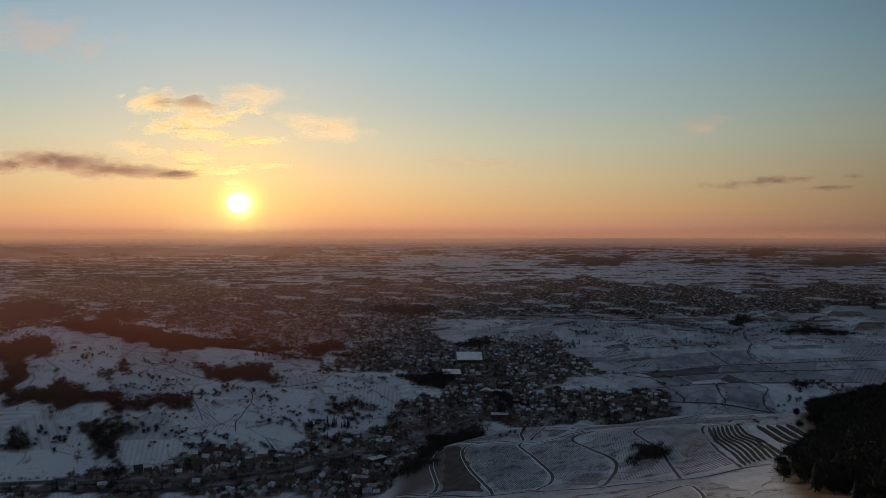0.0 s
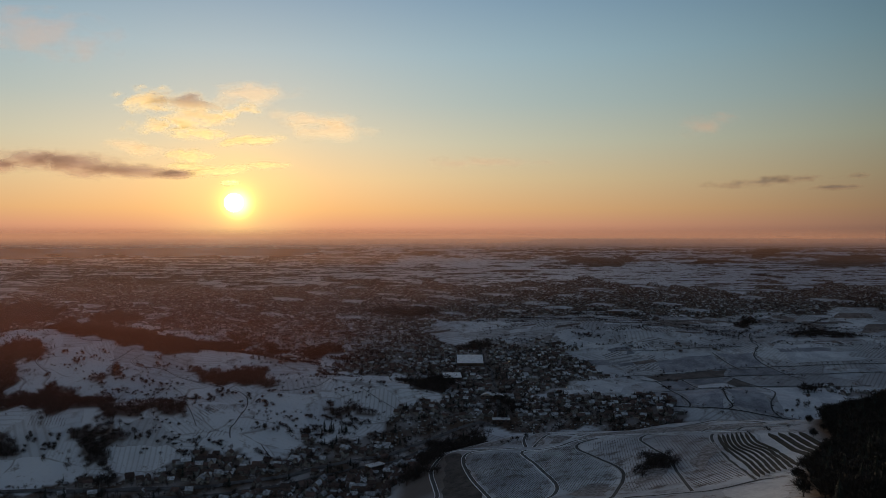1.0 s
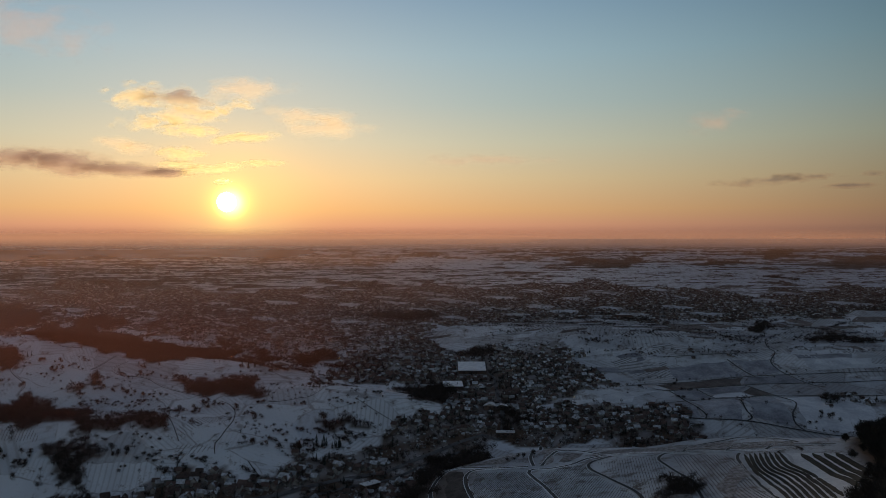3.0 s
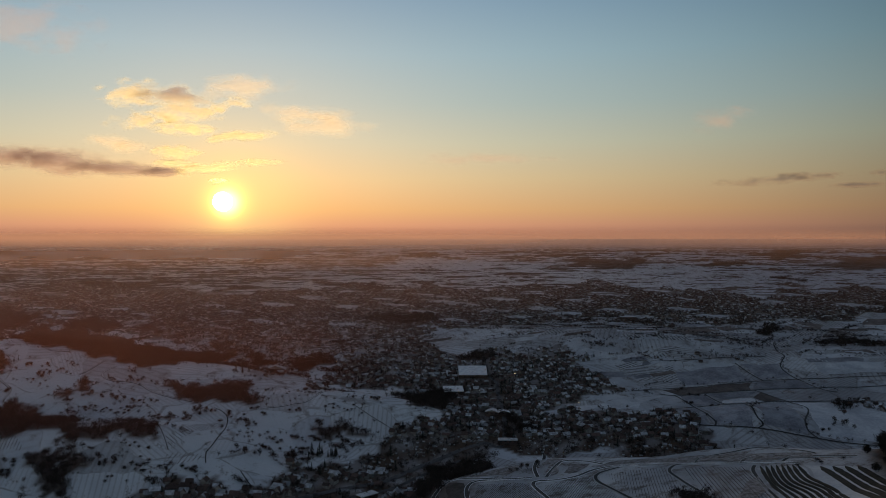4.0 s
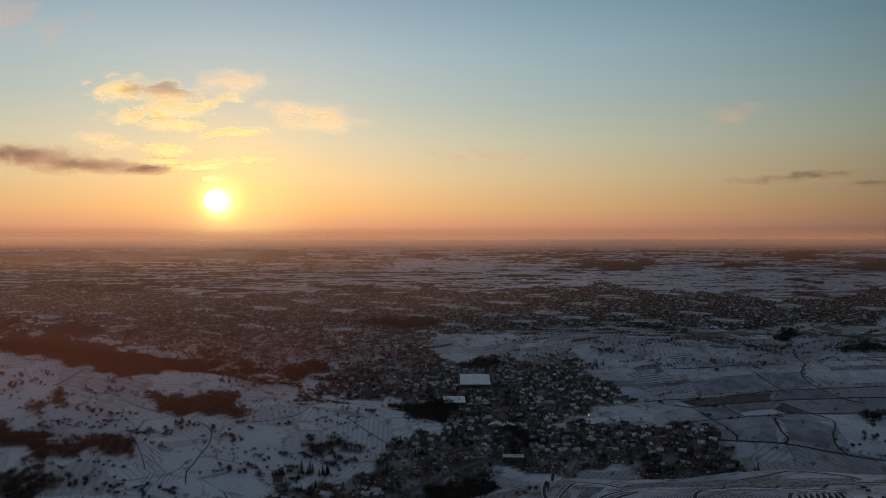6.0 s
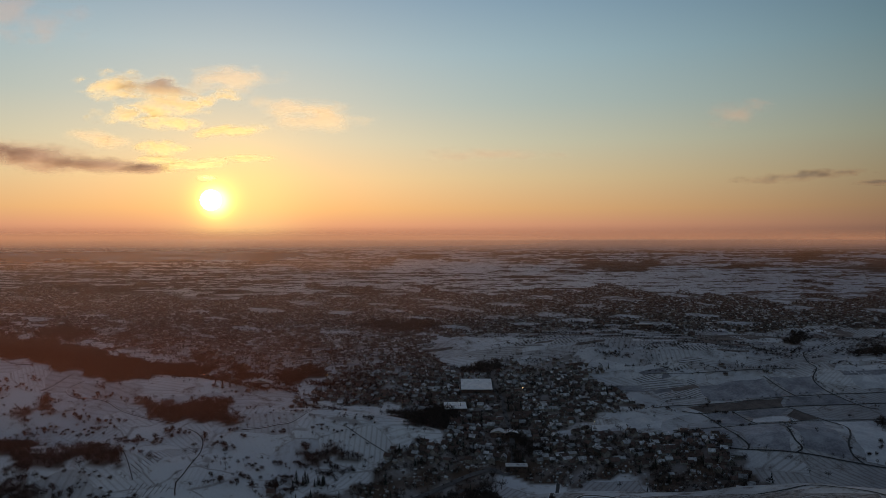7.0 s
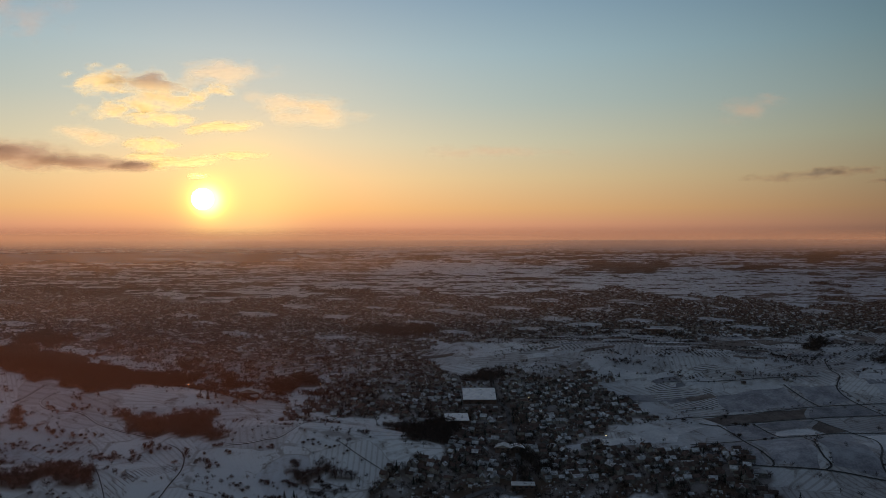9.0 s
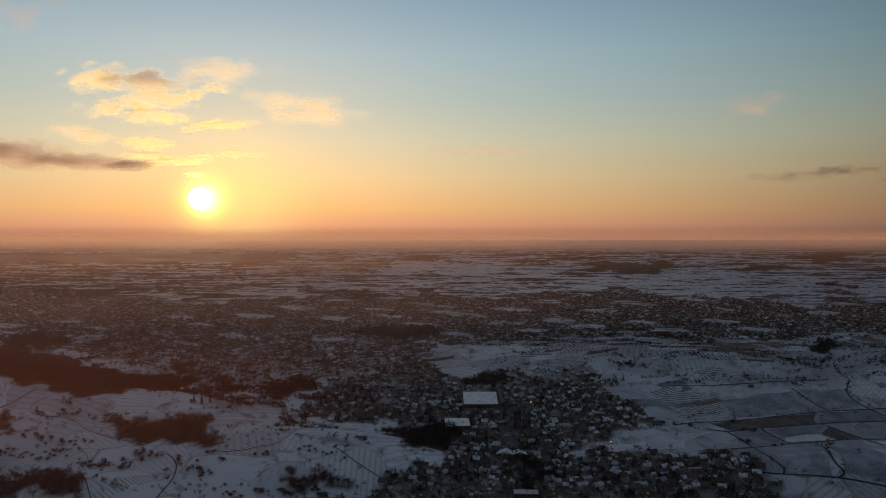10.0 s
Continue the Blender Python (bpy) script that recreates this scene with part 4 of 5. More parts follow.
vine_rows([(-62, 1214), (-25, 1214), (-28, 1290), (-62, 1290)], 90, 5.0, "dark rows of bare vines on distant snow", 0.45, 0.5)
vine_rows([(-190, 1140), (-75, 1185), (-75, 1206), (-190, 1190)], 12, 7.0, "dark rows of bare vines on distant snow", 0.45, 0.5)
vine_rows([(-443, 831), (-444, 844), (-436, 850), (-418, 849), (-401, 835), (-395, 828)], 96, 3.2, ROWS_LABEL, 0.45, 0.2)
vine_rows([(-261, 824), (-267, 837), (-232, 844), (-231, 834)], 70, 3.4, ROWS_LABEL, 0.45, 0.2)
vine_rows([(-264, 842), (-227, 894), (-239, 913), (-273, 855)], 150, 3.4, ROWS_LABEL, 0.35, 0.2)


def terraces():
    """Dark hedged terraces that bend down the spur, with snow between."""
    a = smooth_line([(229, 665), (220, 622), (215, 575), (198, 503)], 6.0)
    b = smooth_line([(242, 659), (233, 623), (236, 589), (216, 515)], 6.0)
    c = smooth_line([(253, 650), (249, 621), (251, 588), (237, 526)], 6.0)
    grid_t = np.linspace(0, 1, 26)

    def at(line, t):
        k = np.linspace(0, 1, len(line))
        return np.column_stack([np.interp(t, k, line[:, 0]), np.interp(t, k, line[:, 1])])

    def band(g, k, half):
        d = np.gradient(g, axis=0)
        d /= np.linalg.norm(d, axis=1)[:, None]
        side = np.stack([d[:, 1], -d[:, 0]], -1)
        rng = np.random.default_rng(k)
        taper = np.minimum(1, np.minimum(grid_t, 1 - grid_t) * 9 + 0.15)[:, None]
        v = []
        for o, h in ((-1.0, -0.3), (-0.85, 0.55), (0.0, 0.8), (0.8, 0.55), (1.0, -0.3)):
            q = g + side * (o * half + rng.uniform(-0.2, 0.2, (26, 1))) * taper
            v.append(np.column_stack([q, land(q[:, 0], q[:, 1]) + h + rng.uniform(-0.15, 0.15, 26) * (h > 0)]))
        me = mesh_of("terrace", np.concatenate(v), grid_faces(26, 5), [TERRACE])
        tagged(new("terrace", me), "dark overgrown vineyard terrace edged with snow", "terrace", "curved vineyard terraces")

    for k in range(8):
        f = (k + 0.5) / 8
        band(at(a, grid_t) * (1 - f) * (1 - 2 * f) + at(b, grid_t) * 4 * f * (1 - f) + at(c, grid_t) * f * (2 * f - 1), k, 1.5)
    a = smooth_line([(259, 641), (258, 615), (255, 568), (247, 535)], 6.0)
    c = smooth_line([(285, 625), (284, 609), (282, 589), (276, 568)], 6.0)
    for k in range(4):
        f = (k + 0.5) / 4
        band(at(a, grid_t) * (1 - f) + at(c, grid_t) * f, 20 + k, 2.6)


terraces()


# ---- houses ----
def part(name, verts, faces, mat, parent, label=""):
    ob = new(name, mesh_of(name, verts, faces, [mat]))
    ob.parent = parent
    return tagged(ob, label) if label else ob


def box(x0, x1, y0, y1, z0, z1):
    v = [(x, y, z) for z in (z0, z1) for x, y in ((x0, y0), (x1, y0), (x1, y1), (x0, y1))]
    return v, [(0, 3, 2, 1), (4, 5, 6, 7), (0, 1, 5, 4), (1, 2, 6, 5), (2, 3, 7, 6), (3, 0, 4, 7)]


def gable_walls(w, l, h, r, down=2.5):
    a, b = w / 2, l / 2
    v = [(-a, -b, -down), (a, -b, -down), (a, b, -down), (-a, b, -down), (-a, -b, h), (a, -b, h), (a, b, h), (-a, b, h), (0, -b, h + r), (0, b, h + r)]
    return v, [(0, 1, 5, 8, 4), (1, 2, 6, 5), (2, 3, 7, 9, 6), (3, 0, 4, 7)]


def gable_roof(w, l, h, r, over=0.7, thick=0.35):
    """Two slabs meeting at the ridge, with eaves."""
    a, b = w / 2 + over, l / 2 + over
    drop = over * r / (w / 2)
    v = []
    for z in (0.05, 0.05 + thick):
        for y in (-b, b):
            v += [(-a, y, h - drop + z), (0, y, h + r + z), (a, y, h - drop + z)]
    return v, [(6, 7, 10, 9), (7, 8, 11, 10), (0, 3, 4, 1), (1, 4, 5, 2), (0, 1, 7, 6), (1, 2, 8, 7), (3, 9, 10, 4), (4, 10, 11, 5), (0, 6, 9, 3), (2, 5, 11, 8)]


def house(w, l, h, r, snowy, label):
    """One dwelling with its parts, gables facing along y."""
    base = tagged(new("house"), label, "house", "houses of the town")
    part("wall", *gable_walls(w, l, h, r), WALL_SINGLE, base)
    part("roof", *gable_roof(w, l, h, r), SNOW_ROOF if snowy else TILE_ROOF, base, "snow-covered pitched roof" if snowy else "dark tiled pitched roof")
    part("chimney", *box(w * 0.12, w * 0.12 + 0.8, -l * 0.2, -l * 0.2 + 0.8, h + r * 0.5, h + r + 1.1), BRICK, base)
    for k, x in enumerate((-w * 0.26, w * 0.12)):
        for z in ([1.0, 3.4] if h > 4.6 else [1.2]):
            part("window", *box(x, x + 1.3, -l / 2 - 0.06, -l / 2 + 0.02, z, z + 1.4), PANE, base)
    part("window", *box(-0.5, 0.5, -l / 2 - 0.06, -l / 2 + 0.02, h + 0.7, h + 1.8), PANE, base)
    for y in (-l * 0.3, l * 0.1):
        part("window", *box(w / 2 - 0.02, w / 2 + 0.06, y, y + 1.3, 1.2, 2.6), PANE, base)
    part("door", *box(-w / 2 - 0.06, -w / 2 + 0.02, -0.5, 0.6, 0.0, 2.1), TIMBER, base)
    return base


SNOWY_HOUSE, TILED_HOUSE = "pale rendered house with snow-covered pitched roof", "pale rendered house with dark tiled roof"
KINDS = [(9.5, 12, 5.4, 4.4, True), (8.5, 10.5, 4.4, 4.0, True), (11, 16, 6.0, 4.6, True), (9, 12, 5.2, 4.4, False), (10, 13, 5.6, 4.8, False), (8, 10, 3.2, 3.6, True), (12, 19, 5.0, 3.6, True)]
HOUSES = [house(*k, SNOWY_HOUSE if k[4] else TILED_HOUSE) for k in KINDS]

rng = np.random.default_rng(7)


def house_plots():
    """House places over the built-up land, rows bending with the streets."""
    out = []
    y = 690.0
    second = [(a + 6, b - 17) for a, b in RAIL]
    while y < 1478:
        s = float(shrink(0.0, y)) * SIZE
        xs = np.arange(-760, 800, 12.5 * s)
        xs = xs + rng.uniform(-8, 8, xs.size) * s
        ys = y + rng.uniform(-8, 8, xs.size) * s + 14 * s * np.sin(xs * 0.02)
        ok = rng.random(xs.size) < built_up(xs, ys) ** 1.6 * 0.95
        ok &= (near_line(xs, ys, RAIL) > 8) & (near_line(xs, ys, second) > 8) & (near_line(xs, ys, MAIN) > 7)
        for bx, by, bw, bl in KEEP_FREE:
            ok &= ~((abs(xs - bx) < bw) & (abs(ys - by) < bl))
        for w in WOODS:
            ok &= ~inside(xs, ys, w)
        out += [(float(a), float(b)) for a, b in zip(xs[ok], ys[ok])]
        y += 12.8 * s
    return out


SIZE = 0.49
KEEP_FREE = [(39, 1104, 24, 24), (12, 1053, 17, 14), (56, 986, 15, 13), (68, 920, 19, 12), (10, 1200, 22, 12), (195, 1000, 46, 14)]
PLOTS = house_plots()
PLOTS.sort(key=lambda p: p[1] + 0.12 * abs(p[0] - 60))
NEAR = [p for p in PLOTS if 850 < p[1] < 1010 and -140 < p[0] < 250][:300]
near_set = set(NEAR)
REST = [p for p in PLOTS if p not in near_set]


def street_turn(x, y):
    """The way the streets run there, in degrees."""
    return 25 * math.sin(x * 0.017 + 1.3 * math.sin(y * 0.011)) + rng.choice([0, 90, 90]) + rng.uniform(-20, 20)


for k, (x, y) in enumerate(NEAR):
    proto = HOUSES[rng.choice(7, p=[0.15, 0.13, 0.08, 0.28, 0.23, 0.08, 0.05])]
    sc = SIZE * float(shrink(x, y)) * rng.uniform(0.75, 1.35)
    m = pose(x, y, gh(x, y) + 0.1, 0, 0, street_turn(x, y)) @ Matrix.Scale(sc, 4)
    if k < len(HOUSES):
        HOUSES[k].matrix_world = m
    else:
        copy_thing(proto, m)


def house_stuff():
    """The far part of the town, small and close together."""
    V, F, M, base = [], [], [], 0
    at = np.array(REST)
    pick = rng.choice(7, len(at), p=[0.18, 0.14, 0.12, 0.22, 0.18, 0.09, 0.07])
    for k, (w, l, h, r, _) in enumerate(KINDS):
        for snowy in (True, False):
            q = at[(pick == k) & ((rng.random(len(at)) < np.where(at[:, 1] > 1250, 0.36, 0.42)) == snowy)]
            n = len(q)
            sc = SIZE * shrink(q[:, 0], q[:, 1]) * rng.uniform(0.7, 1.4, n)
            a = np.radians(25 * np.sin(q[:, 0] * 0.017 + 1.3 * np.sin(q[:, 1] * 0.011)) + rng.choice([0, 90, 90], n) + rng.uniform(-9, 9, n))
            ca, sa, z = np.cos(a)[:, None], np.sin(a)[:, None], land(q[:, 0], q[:, 1])[:, None]
            for (v, f), mat in ((gable_walls(w, l, h, r, 4.0), 0), (gable_roof(w, l, h, r), 1 if snowy else 2)):
                v = np.array(v, float) * 1.0
                X, Y, Z = ((v[:, 0] * ca - v[:, 1] * sa) * sc[:, None] + q[:, :1], (v[:, 0] * sa + v[:, 1] * ca) * sc[:, None] + q[:, 1:], v[:, 2] * sc[:, None] + z)
                V.append(np.stack([X, Y, Z], -1).reshape(-1, 3))
                for i in range(n):
                    F += [tuple(j + base + i * len(v) for j in g) for g in f]
                M += [mat] * len(f) * n
                base += n * len(v)
    tagged(new("town_houses", mesh_of("town_houses", np.concatenate(V), F, [WALL, SNOW_ROOF, TILE_ROOF], M)), "hundreds of distant houses with snowy and dark roofs", "houses", kind="stuff")


house_stuff()


def hall(name, label, x, y, w, l, h, turn, flat=True, tilt=0.0):
    """A large building: walls, broad snow-covered roof, a band of windows and a gate."""
    s = float(shrink(x, y))
    base = tagged(new(name), label, "building")
    z = gh(x, y)
    part("wall", *box(-w / 2, w / 2, -l / 2, l / 2, -9, h), BRICK, base)
    if flat:
        part("roof", *box(-w / 2 - 0.4, w / 2 + 0.4, -l / 2 - 0.4, l / 2 + 0.4, h + 0.003, h + 0.7), VERGE, base, "flat roof under smooth snow")
    else:
        part("roof", *gable_roof(w, l, h + 0.003, w * 0.16), VERGE, base, "low pitched roof under snow")
        part("gable", *gable_walls(w - 0.05, l - 0.05, h + 0.004, w * 0.16, -h + 0.1), WALL_SINGLE, base)
    k = max(3, int(w / 5))
    for i in range(k):
        cx = -w / 2 + (i + 0.5) * w / k
        part("window", *box(cx - w / k * 0.22, cx + w / k * 0.22, -l / 2 - 0.08, -l / 2 + 0.02, h * 0.62, h * 0.82), PANE, base)
    part("door", *box(-w * 0.1, w * 0.1, -l / 2 - 0.08, -l / 2 + 0.02, 0.0, h * 0.42), TIMBER, base)
    base.matrix_world = pose(x, y, z, tilt, 0, turn)


hall("sports_hall", "large hall with flat snow-covered roof among the houses", 38, 1106, 36, 31, 4, 0, tilt=12.0)
hall("long_hall", "long low hall with snow-covered roof", 12, 1050, 24, 18, 4, 4, tilt=10.0)
hall("storehouse", "long storehouse with low pitched snowy roof", 68, 984, 14, 9, 4, 6, False)
hall("workshop", "broad workshop with low pitched snowy roof", 56, 984, 15, 11, 4.5, -12, False)
hall("warehouse", "wide warehouse with snow-covered roof", 68, 918, 20, 9, 4.5, -3)
hall("warehouse", "pale distant warehouse with snowy flat roof", 285, 1290, 22, 8, 5, 0)
hall("warehouse", "low warehouse with snow-covered roof beside the railway", -70, 806, 18, 9, 5, 42)
hall("warehouse", "long low shed with snow-covered roof", -215, 1085, 24, 8, 4, 8, False)


# ---- trees ----
def blades(rng, roots, tips, wide):
    """Slender triangles from roots to tips."""
    n = len(roots)
    d = tips - roots
    off = np.cross(d, rng.normal(size=(n, 3)))
    off /= np.linalg.norm(off, axis=1)[:, None] + 1e-9
    off *= wide
    v = np.stack([roots - off, roots + off, tips], 1).reshape(-1, 3)
    return v, np.arange(n * 3).reshape(n, 3)


def stem(points, radii, sides=5):
    """A tapered limb through points."""
    V, F = [], []
    for p, r in zip(points, radii):
        for k in range(sides):
            a = 2 * math.pi * k / sides
            V.append((p[0] + r * math.cos(a), p[1] + r * math.sin(a), p[2]))
    for i in range(len(points) - 1):
        for k in range(sides):
            a, b = i * sides + k, i * sides + (k + 1) % sides
            F.append((a, b, b + sides))
            F.append((a, b + sides, a + sides))
    return np.array(V), np.array(F)


def join(pieces):
    V, F, n = [], [], 0
    for v, f in pieces:
        V.append(v)
        F.append(f + n)
        n += len(v)
    return np.concatenate(V), np.concatenate(F)


def bare_tree(seed, h, spread, twigs, wide):
    """Trunk with limbs, and a crown of bare twigs with gaps. Returns (trunk), (crown)."""
    rng = np.random.default_rng(seed)
    lean = rng.uniform(-0.04, 0.04, 2) * h
    trunk = [stem([(0, 0, -0.8), (lean[0] * 0.4, lean[1] * 0.4, h * 0.3), (lean[0], lean[1], h * 0.62)], [h * 0.026, h * 0.018, h * 0.008])]
    limbs = []
    for k in range(7):
        a = 2 * math.pi * k / 7 + rng.uniform(-0.4, 0.4)
        z0 = h * rng.uniform(0.22, 0.5)
        reach, rise = spread * rng.uniform(0.3, 0.62), h * rng.uniform(0.12, 0.36)
        end = np.array([math.cos(a) * reach, math.sin(a) * reach, z0 + rise])
        start = np.array([lean[0] * 0.5, lean[1] * 0.5, z0])
        trunk.append(stem([start, end], [h * 0.010, h * 0.003], 3))
        limbs.append((start, end))
    limbs.append((np.array([0, 0, h * 0.4]), np.array([lean[0], lean[1], h * 0.85])))
    pick = rng.integers(0, len(limbs), twigs)
    t = rng.uniform(0.3, 1.15, twigs)[:, None]
    s = np.array([l[0] for l in limbs])[pick]
    e = np.array([l[1] for l in limbs])[pick]
    roots = s + (e - s) * t + rng.normal(size=(twigs, 3)) * np.array([spread * 0.27, spread * 0.27, h * 0.08])
    out = roots - np.array([0, 0, h * 0.38])
    out /= np.linalg.norm(out, axis=1)[:, None] + 1e-9
    tips = roots + (out * 0.8 + rng.normal(size=(twigs, 3)) * 0.45 + [0, 0, 0.35]) * h * rng.uniform(0.07, 0.18, (twigs, 1))
    tips[:, 2] = np.minimum(tips[:, 2], h)
    return join(trunk), blades(rng, roots, tips, wide * h)


def conifer(seed, h, spread, tiers, per):
    """Spruce: a straight trunk and ragged tiers of hanging boughs."""
    rng = np.random.default_rng(seed)
    trunk = stem([(0, 0, -0.8), (0, 0, h * 0.96)], [h * 0.02, h * 0.003], 5)
    V, F, n = [], [], 0
    for i in range(tiers):
        f = i / tiers
        z = h * (0.12 + 0.86 * f)
        r = spread * (1 - f) ** 0.85 + 0.12
        for k in range(per):
            a = 2 * math.pi * (k + rng.uniform(-0.4, 0.4)) / per
            q = r * rng.uniform(0.65, 1.15)
            w = 2.4 / per
            top = (0, 0, z + h * 0.9 / tiers)
            lo = z - h * rng.uniform(0.01, 0.05)
            V += [top, (math.cos(a - w) * q * 0.7, math.sin(a - w) * q * 0.7, lo + h * 0.03), (math.cos(a) * q, math.sin(a) * q, lo), (math.cos(a + w) * q * 0.7, math.sin(a + w) * q * 0.7, lo + h * 0.03)]
            F += [(n, n + 1, n + 2), (n, n + 2, n + 3)]
            n += 4
    return trunk, (np.array(V), np.array(F))


def tree_thing(shape, crown_mat, label, group):
    base = tagged(new("tree"), label, "tree", group)
    (tv, tf), (cv, cf) = shape
    part("trunk", tv, tf, BARK, base)
    part("crown", cv, cf, crown_mat, base)
    return base


BARE_LABEL, FIR_LABEL, BUSH_LABEL = "bare brown deciduous tree on snow", "dark green-black spruce on snow", "bare brown rounded bush on snow"
ORCHARD = "trees scattered over the hills"
TREES = ([tree_thing(bare_tree(k, 10, 4.2, 300, 0.02), TWIG, BARE_LABEL, ORCHARD) for k in range(4)]
         + [tree_thing(conifer(20 + k, 14, 3.6, 9, 9), NEEDLE, FIR_LABEL, ORCHARD) for k in range(2)]
         + [tree_thing(bare_tree(40 + k, 5.2, 3.0, 260, 0.03), TWIG, BUSH_LABEL, ORCHARD) for k in range(2)])
FOREST = "trees of the dark wood on the spur"
SPRUCES = [tree_thing(conifer(60 + k, 19, 4.2, 13, 13), NEEDLE, "tall dark spruce in dense wood", FOREST) for k in range(3)]
SPRUCES += [tree_thing(bare_tree(70 + k, 14, 6.5, 900, 0.016), SHADED_TWIG, "tall bare tree in dense wood", FOREST) for k in range(2)]

used = set()


def plant(protos, k, x, y, sc):
    proto = protos[k]
    m = pose(x, y, gh(x, y), 0, 0, rng.uniform(0, 360)) @ Matrix.Scale(sc, 4)
    if proto.name not in used:
        used.add(proto.name)
        proto.matrix_world = m
    else:
        copy_thing(proto, m)


# named clumps: place, spread, count, kind choice
CLUMPS = []
CLUMPS.append(((-130, 874), (6, 4), 6, (4, 5)))
CLUMPS.append(((-116, 878), (7, 4), 8, (4, 5)))
CLUMPS.append(((-106, 878), (5, 3), 5, (4, 5)))
CLUMPS.append(((-186, 857), (14, 4), 10, (0, 1, 6)))
CLUMPS.append(((-153, 864), (8, 5), 8, (0, 6)))
CLUMPS.append(((-219, 913), (12, 5), 14, (0, 6, 7)))
CLUMPS.append(((-200, 907), (8, 4), 7, (6, 7)))
CLUMPS.append(((-498, 1002), (3, 5), 3, (4, 5)))
CLUMPS.append(((-482, 992), (9, 5), 9, (0, 1)))
CLUMPS.append(((-457, 977), (8, 5), 8, (0, 1)))
CLUMPS.append(((-451, 991), (8, 4), 6, (0, 6)))
CLUMPS.append(((-434, 990), (12, 4), 9, (0, 6)))
CLUMPS.append(((-460, 965), (12, 3), 9, (6, 7)))
CLUMPS.append(((-382, 951), (10, 4), 10, (0, 6, 7)))
CLUMPS.append(((-366, 951), (10, 4), 9, (0, 6)))
CLUMPS.append(((-478, 950), (3, 3), 4, (0, 6)))
CLUMPS.append(((-406, 970), (3, 2), 3, (4, 5)))
CLUMPS.append(((-348, 995), (10, 4), 8, (0, 6)))
CLUMPS.append(((-355, 927), (22, 7), 26, (6, 7)))
CLUMPS.append(((-331, 947), (16, 5), 14, (6, 7)))
CLUMPS.append(((-272, 910), (12, 7), 14, (0, 6, 7)))
CLUMPS.append(((-266, 927), (10, 5), 9, (0, 6)))
CLUMPS.append(((-256, 928), (8, 5), 7, (0, 6)))
CLUMPS.append(((-236, 929), (14, 4), 9, (6, 7)))
CLUMPS.append(((-208, 927), (16, 4), 10, (6, 7)))
CLUMPS.append(((-431, 817), (5, 9), 10, (0, 6)))
CLUMPS.append(((-408, 813), (4, 9), 9, (0, 6)))
CLUMPS.append(((-400, 817), (3, 8), 7, (0, 6)))
CLUMPS.append(((-321, 820), (8, 7), 9, (0, 6)))
CLUMPS.append(((-300, 814), (12, 8), 12, (6, 7)))
CLUMPS.append(((-280, 825), (8, 10), 14, (6, 7)))
CLUMPS.append(((-246, 825), (16, 5), 16, (6, 7)))
CLUMPS.append(((-295, 841), (14, 6), 10, (6, 7)))
CLUMPS.append(((-337, 838), (14, 6), 12, (6, 7)))
CLUMPS.append(((-155, 935), (7, 3), 6, (6, 7)))
CLUMPS.append(((-125, 943), (8, 3), 8, (6, 7)))
CLUMPS.append(((-100, 940), (10, 5), 9, (6, 7)))
CLUMPS.append(((-74, 961), (8, 3), 8, (0, 6)))
CLUMPS.append(((-103, 905), (12, 5), 10, (0, 6)))
CLUMPS.append(((-172, 883), (18, 8), 12, (6, 7)))
CLUMPS.append(((-244, 962), (10, 4), 8, (0, 6)))
CLUMPS.append(((-245, 1026), (10, 5), 9, (4, 0)))
CLUMPS.append(((431, 939), (8, 5), 9, (0, 6)))
CLUMPS.append(((407, 924), (8, 5), 6, (6, 7)))
CLUMPS.append(((265, 646), (14, 4), 6, (6, 7)))
CLUMPS.append(((69, 775), (10, 5), 8, (0, 6)))
for (cx, cy), (sx, sy), count, kinds in CLUMPS:
    for _ in range(int(count * 0.6 + 0.5)):
        x, y = cx + rng.normal() * sx * 0.7, cy + rng.normal() * sy * 0.7
        plant(TREES, int(rng.choice(kinds)), x, y, float(shrink(x, y)) * rng.uniform(0.7, 1.25))

for _ in range(40):
    y = rng.uniform(390, 700)
    x = float(forest_edge(y)) + rng.uniform(1, 22)
    plant(SPRUCES, int(rng.choice(5, p=[0.05, 0.05, 0.05, 0.43, 0.42])), x, y, rng.uniform(0.5, 1.0))


def scatter(name, shapes, mat, places, label, sizes):
    """Many trees as one mesh."""
    V, F, n = [], [], 0
    pick = rng.integers(0, len(shapes), len(places))
    for k, shape in enumerate(shapes):
        v, f = join(shape)
        at = np.array([p for p, q in zip(places, pick) if q == k])
        if not len(at):
            continue
        sc = sizes(at) * rng.uniform(0.65, 1.15, len(at))
        a = rng.uniform(0, 2 * np.pi, len(at))
        ca, sa = np.cos(a)[:, None], np.sin(a)[:, None]
        w = rng.uniform(0.85, 1.25, len(at))[:, None]
        X = (v[:, 0] * ca - v[:, 1] * sa) * sc[:, None] * w + at[:, 0:1]
        Y = (v[:, 0] * sa + v[:, 1] * ca) * sc[:, None] * w + at[:, 1:2]
        Z = v[:, 2] * sc[:, None] + land(at[:, 0], at[:, 1])[:, None]
        V.append(np.stack([X, Y, Z], -1).reshape(-1, 3))
        F.append((f[None] + (np.arange(len(at)) * len(v))[:, None, None]).reshape(-1, 3) + n)
        n += len(at) * len(v)
    tagged(new(name, mesh_of(name, np.concatenate(V), np.concatenate(F), [mat])), label, "trees", kind="stuff")


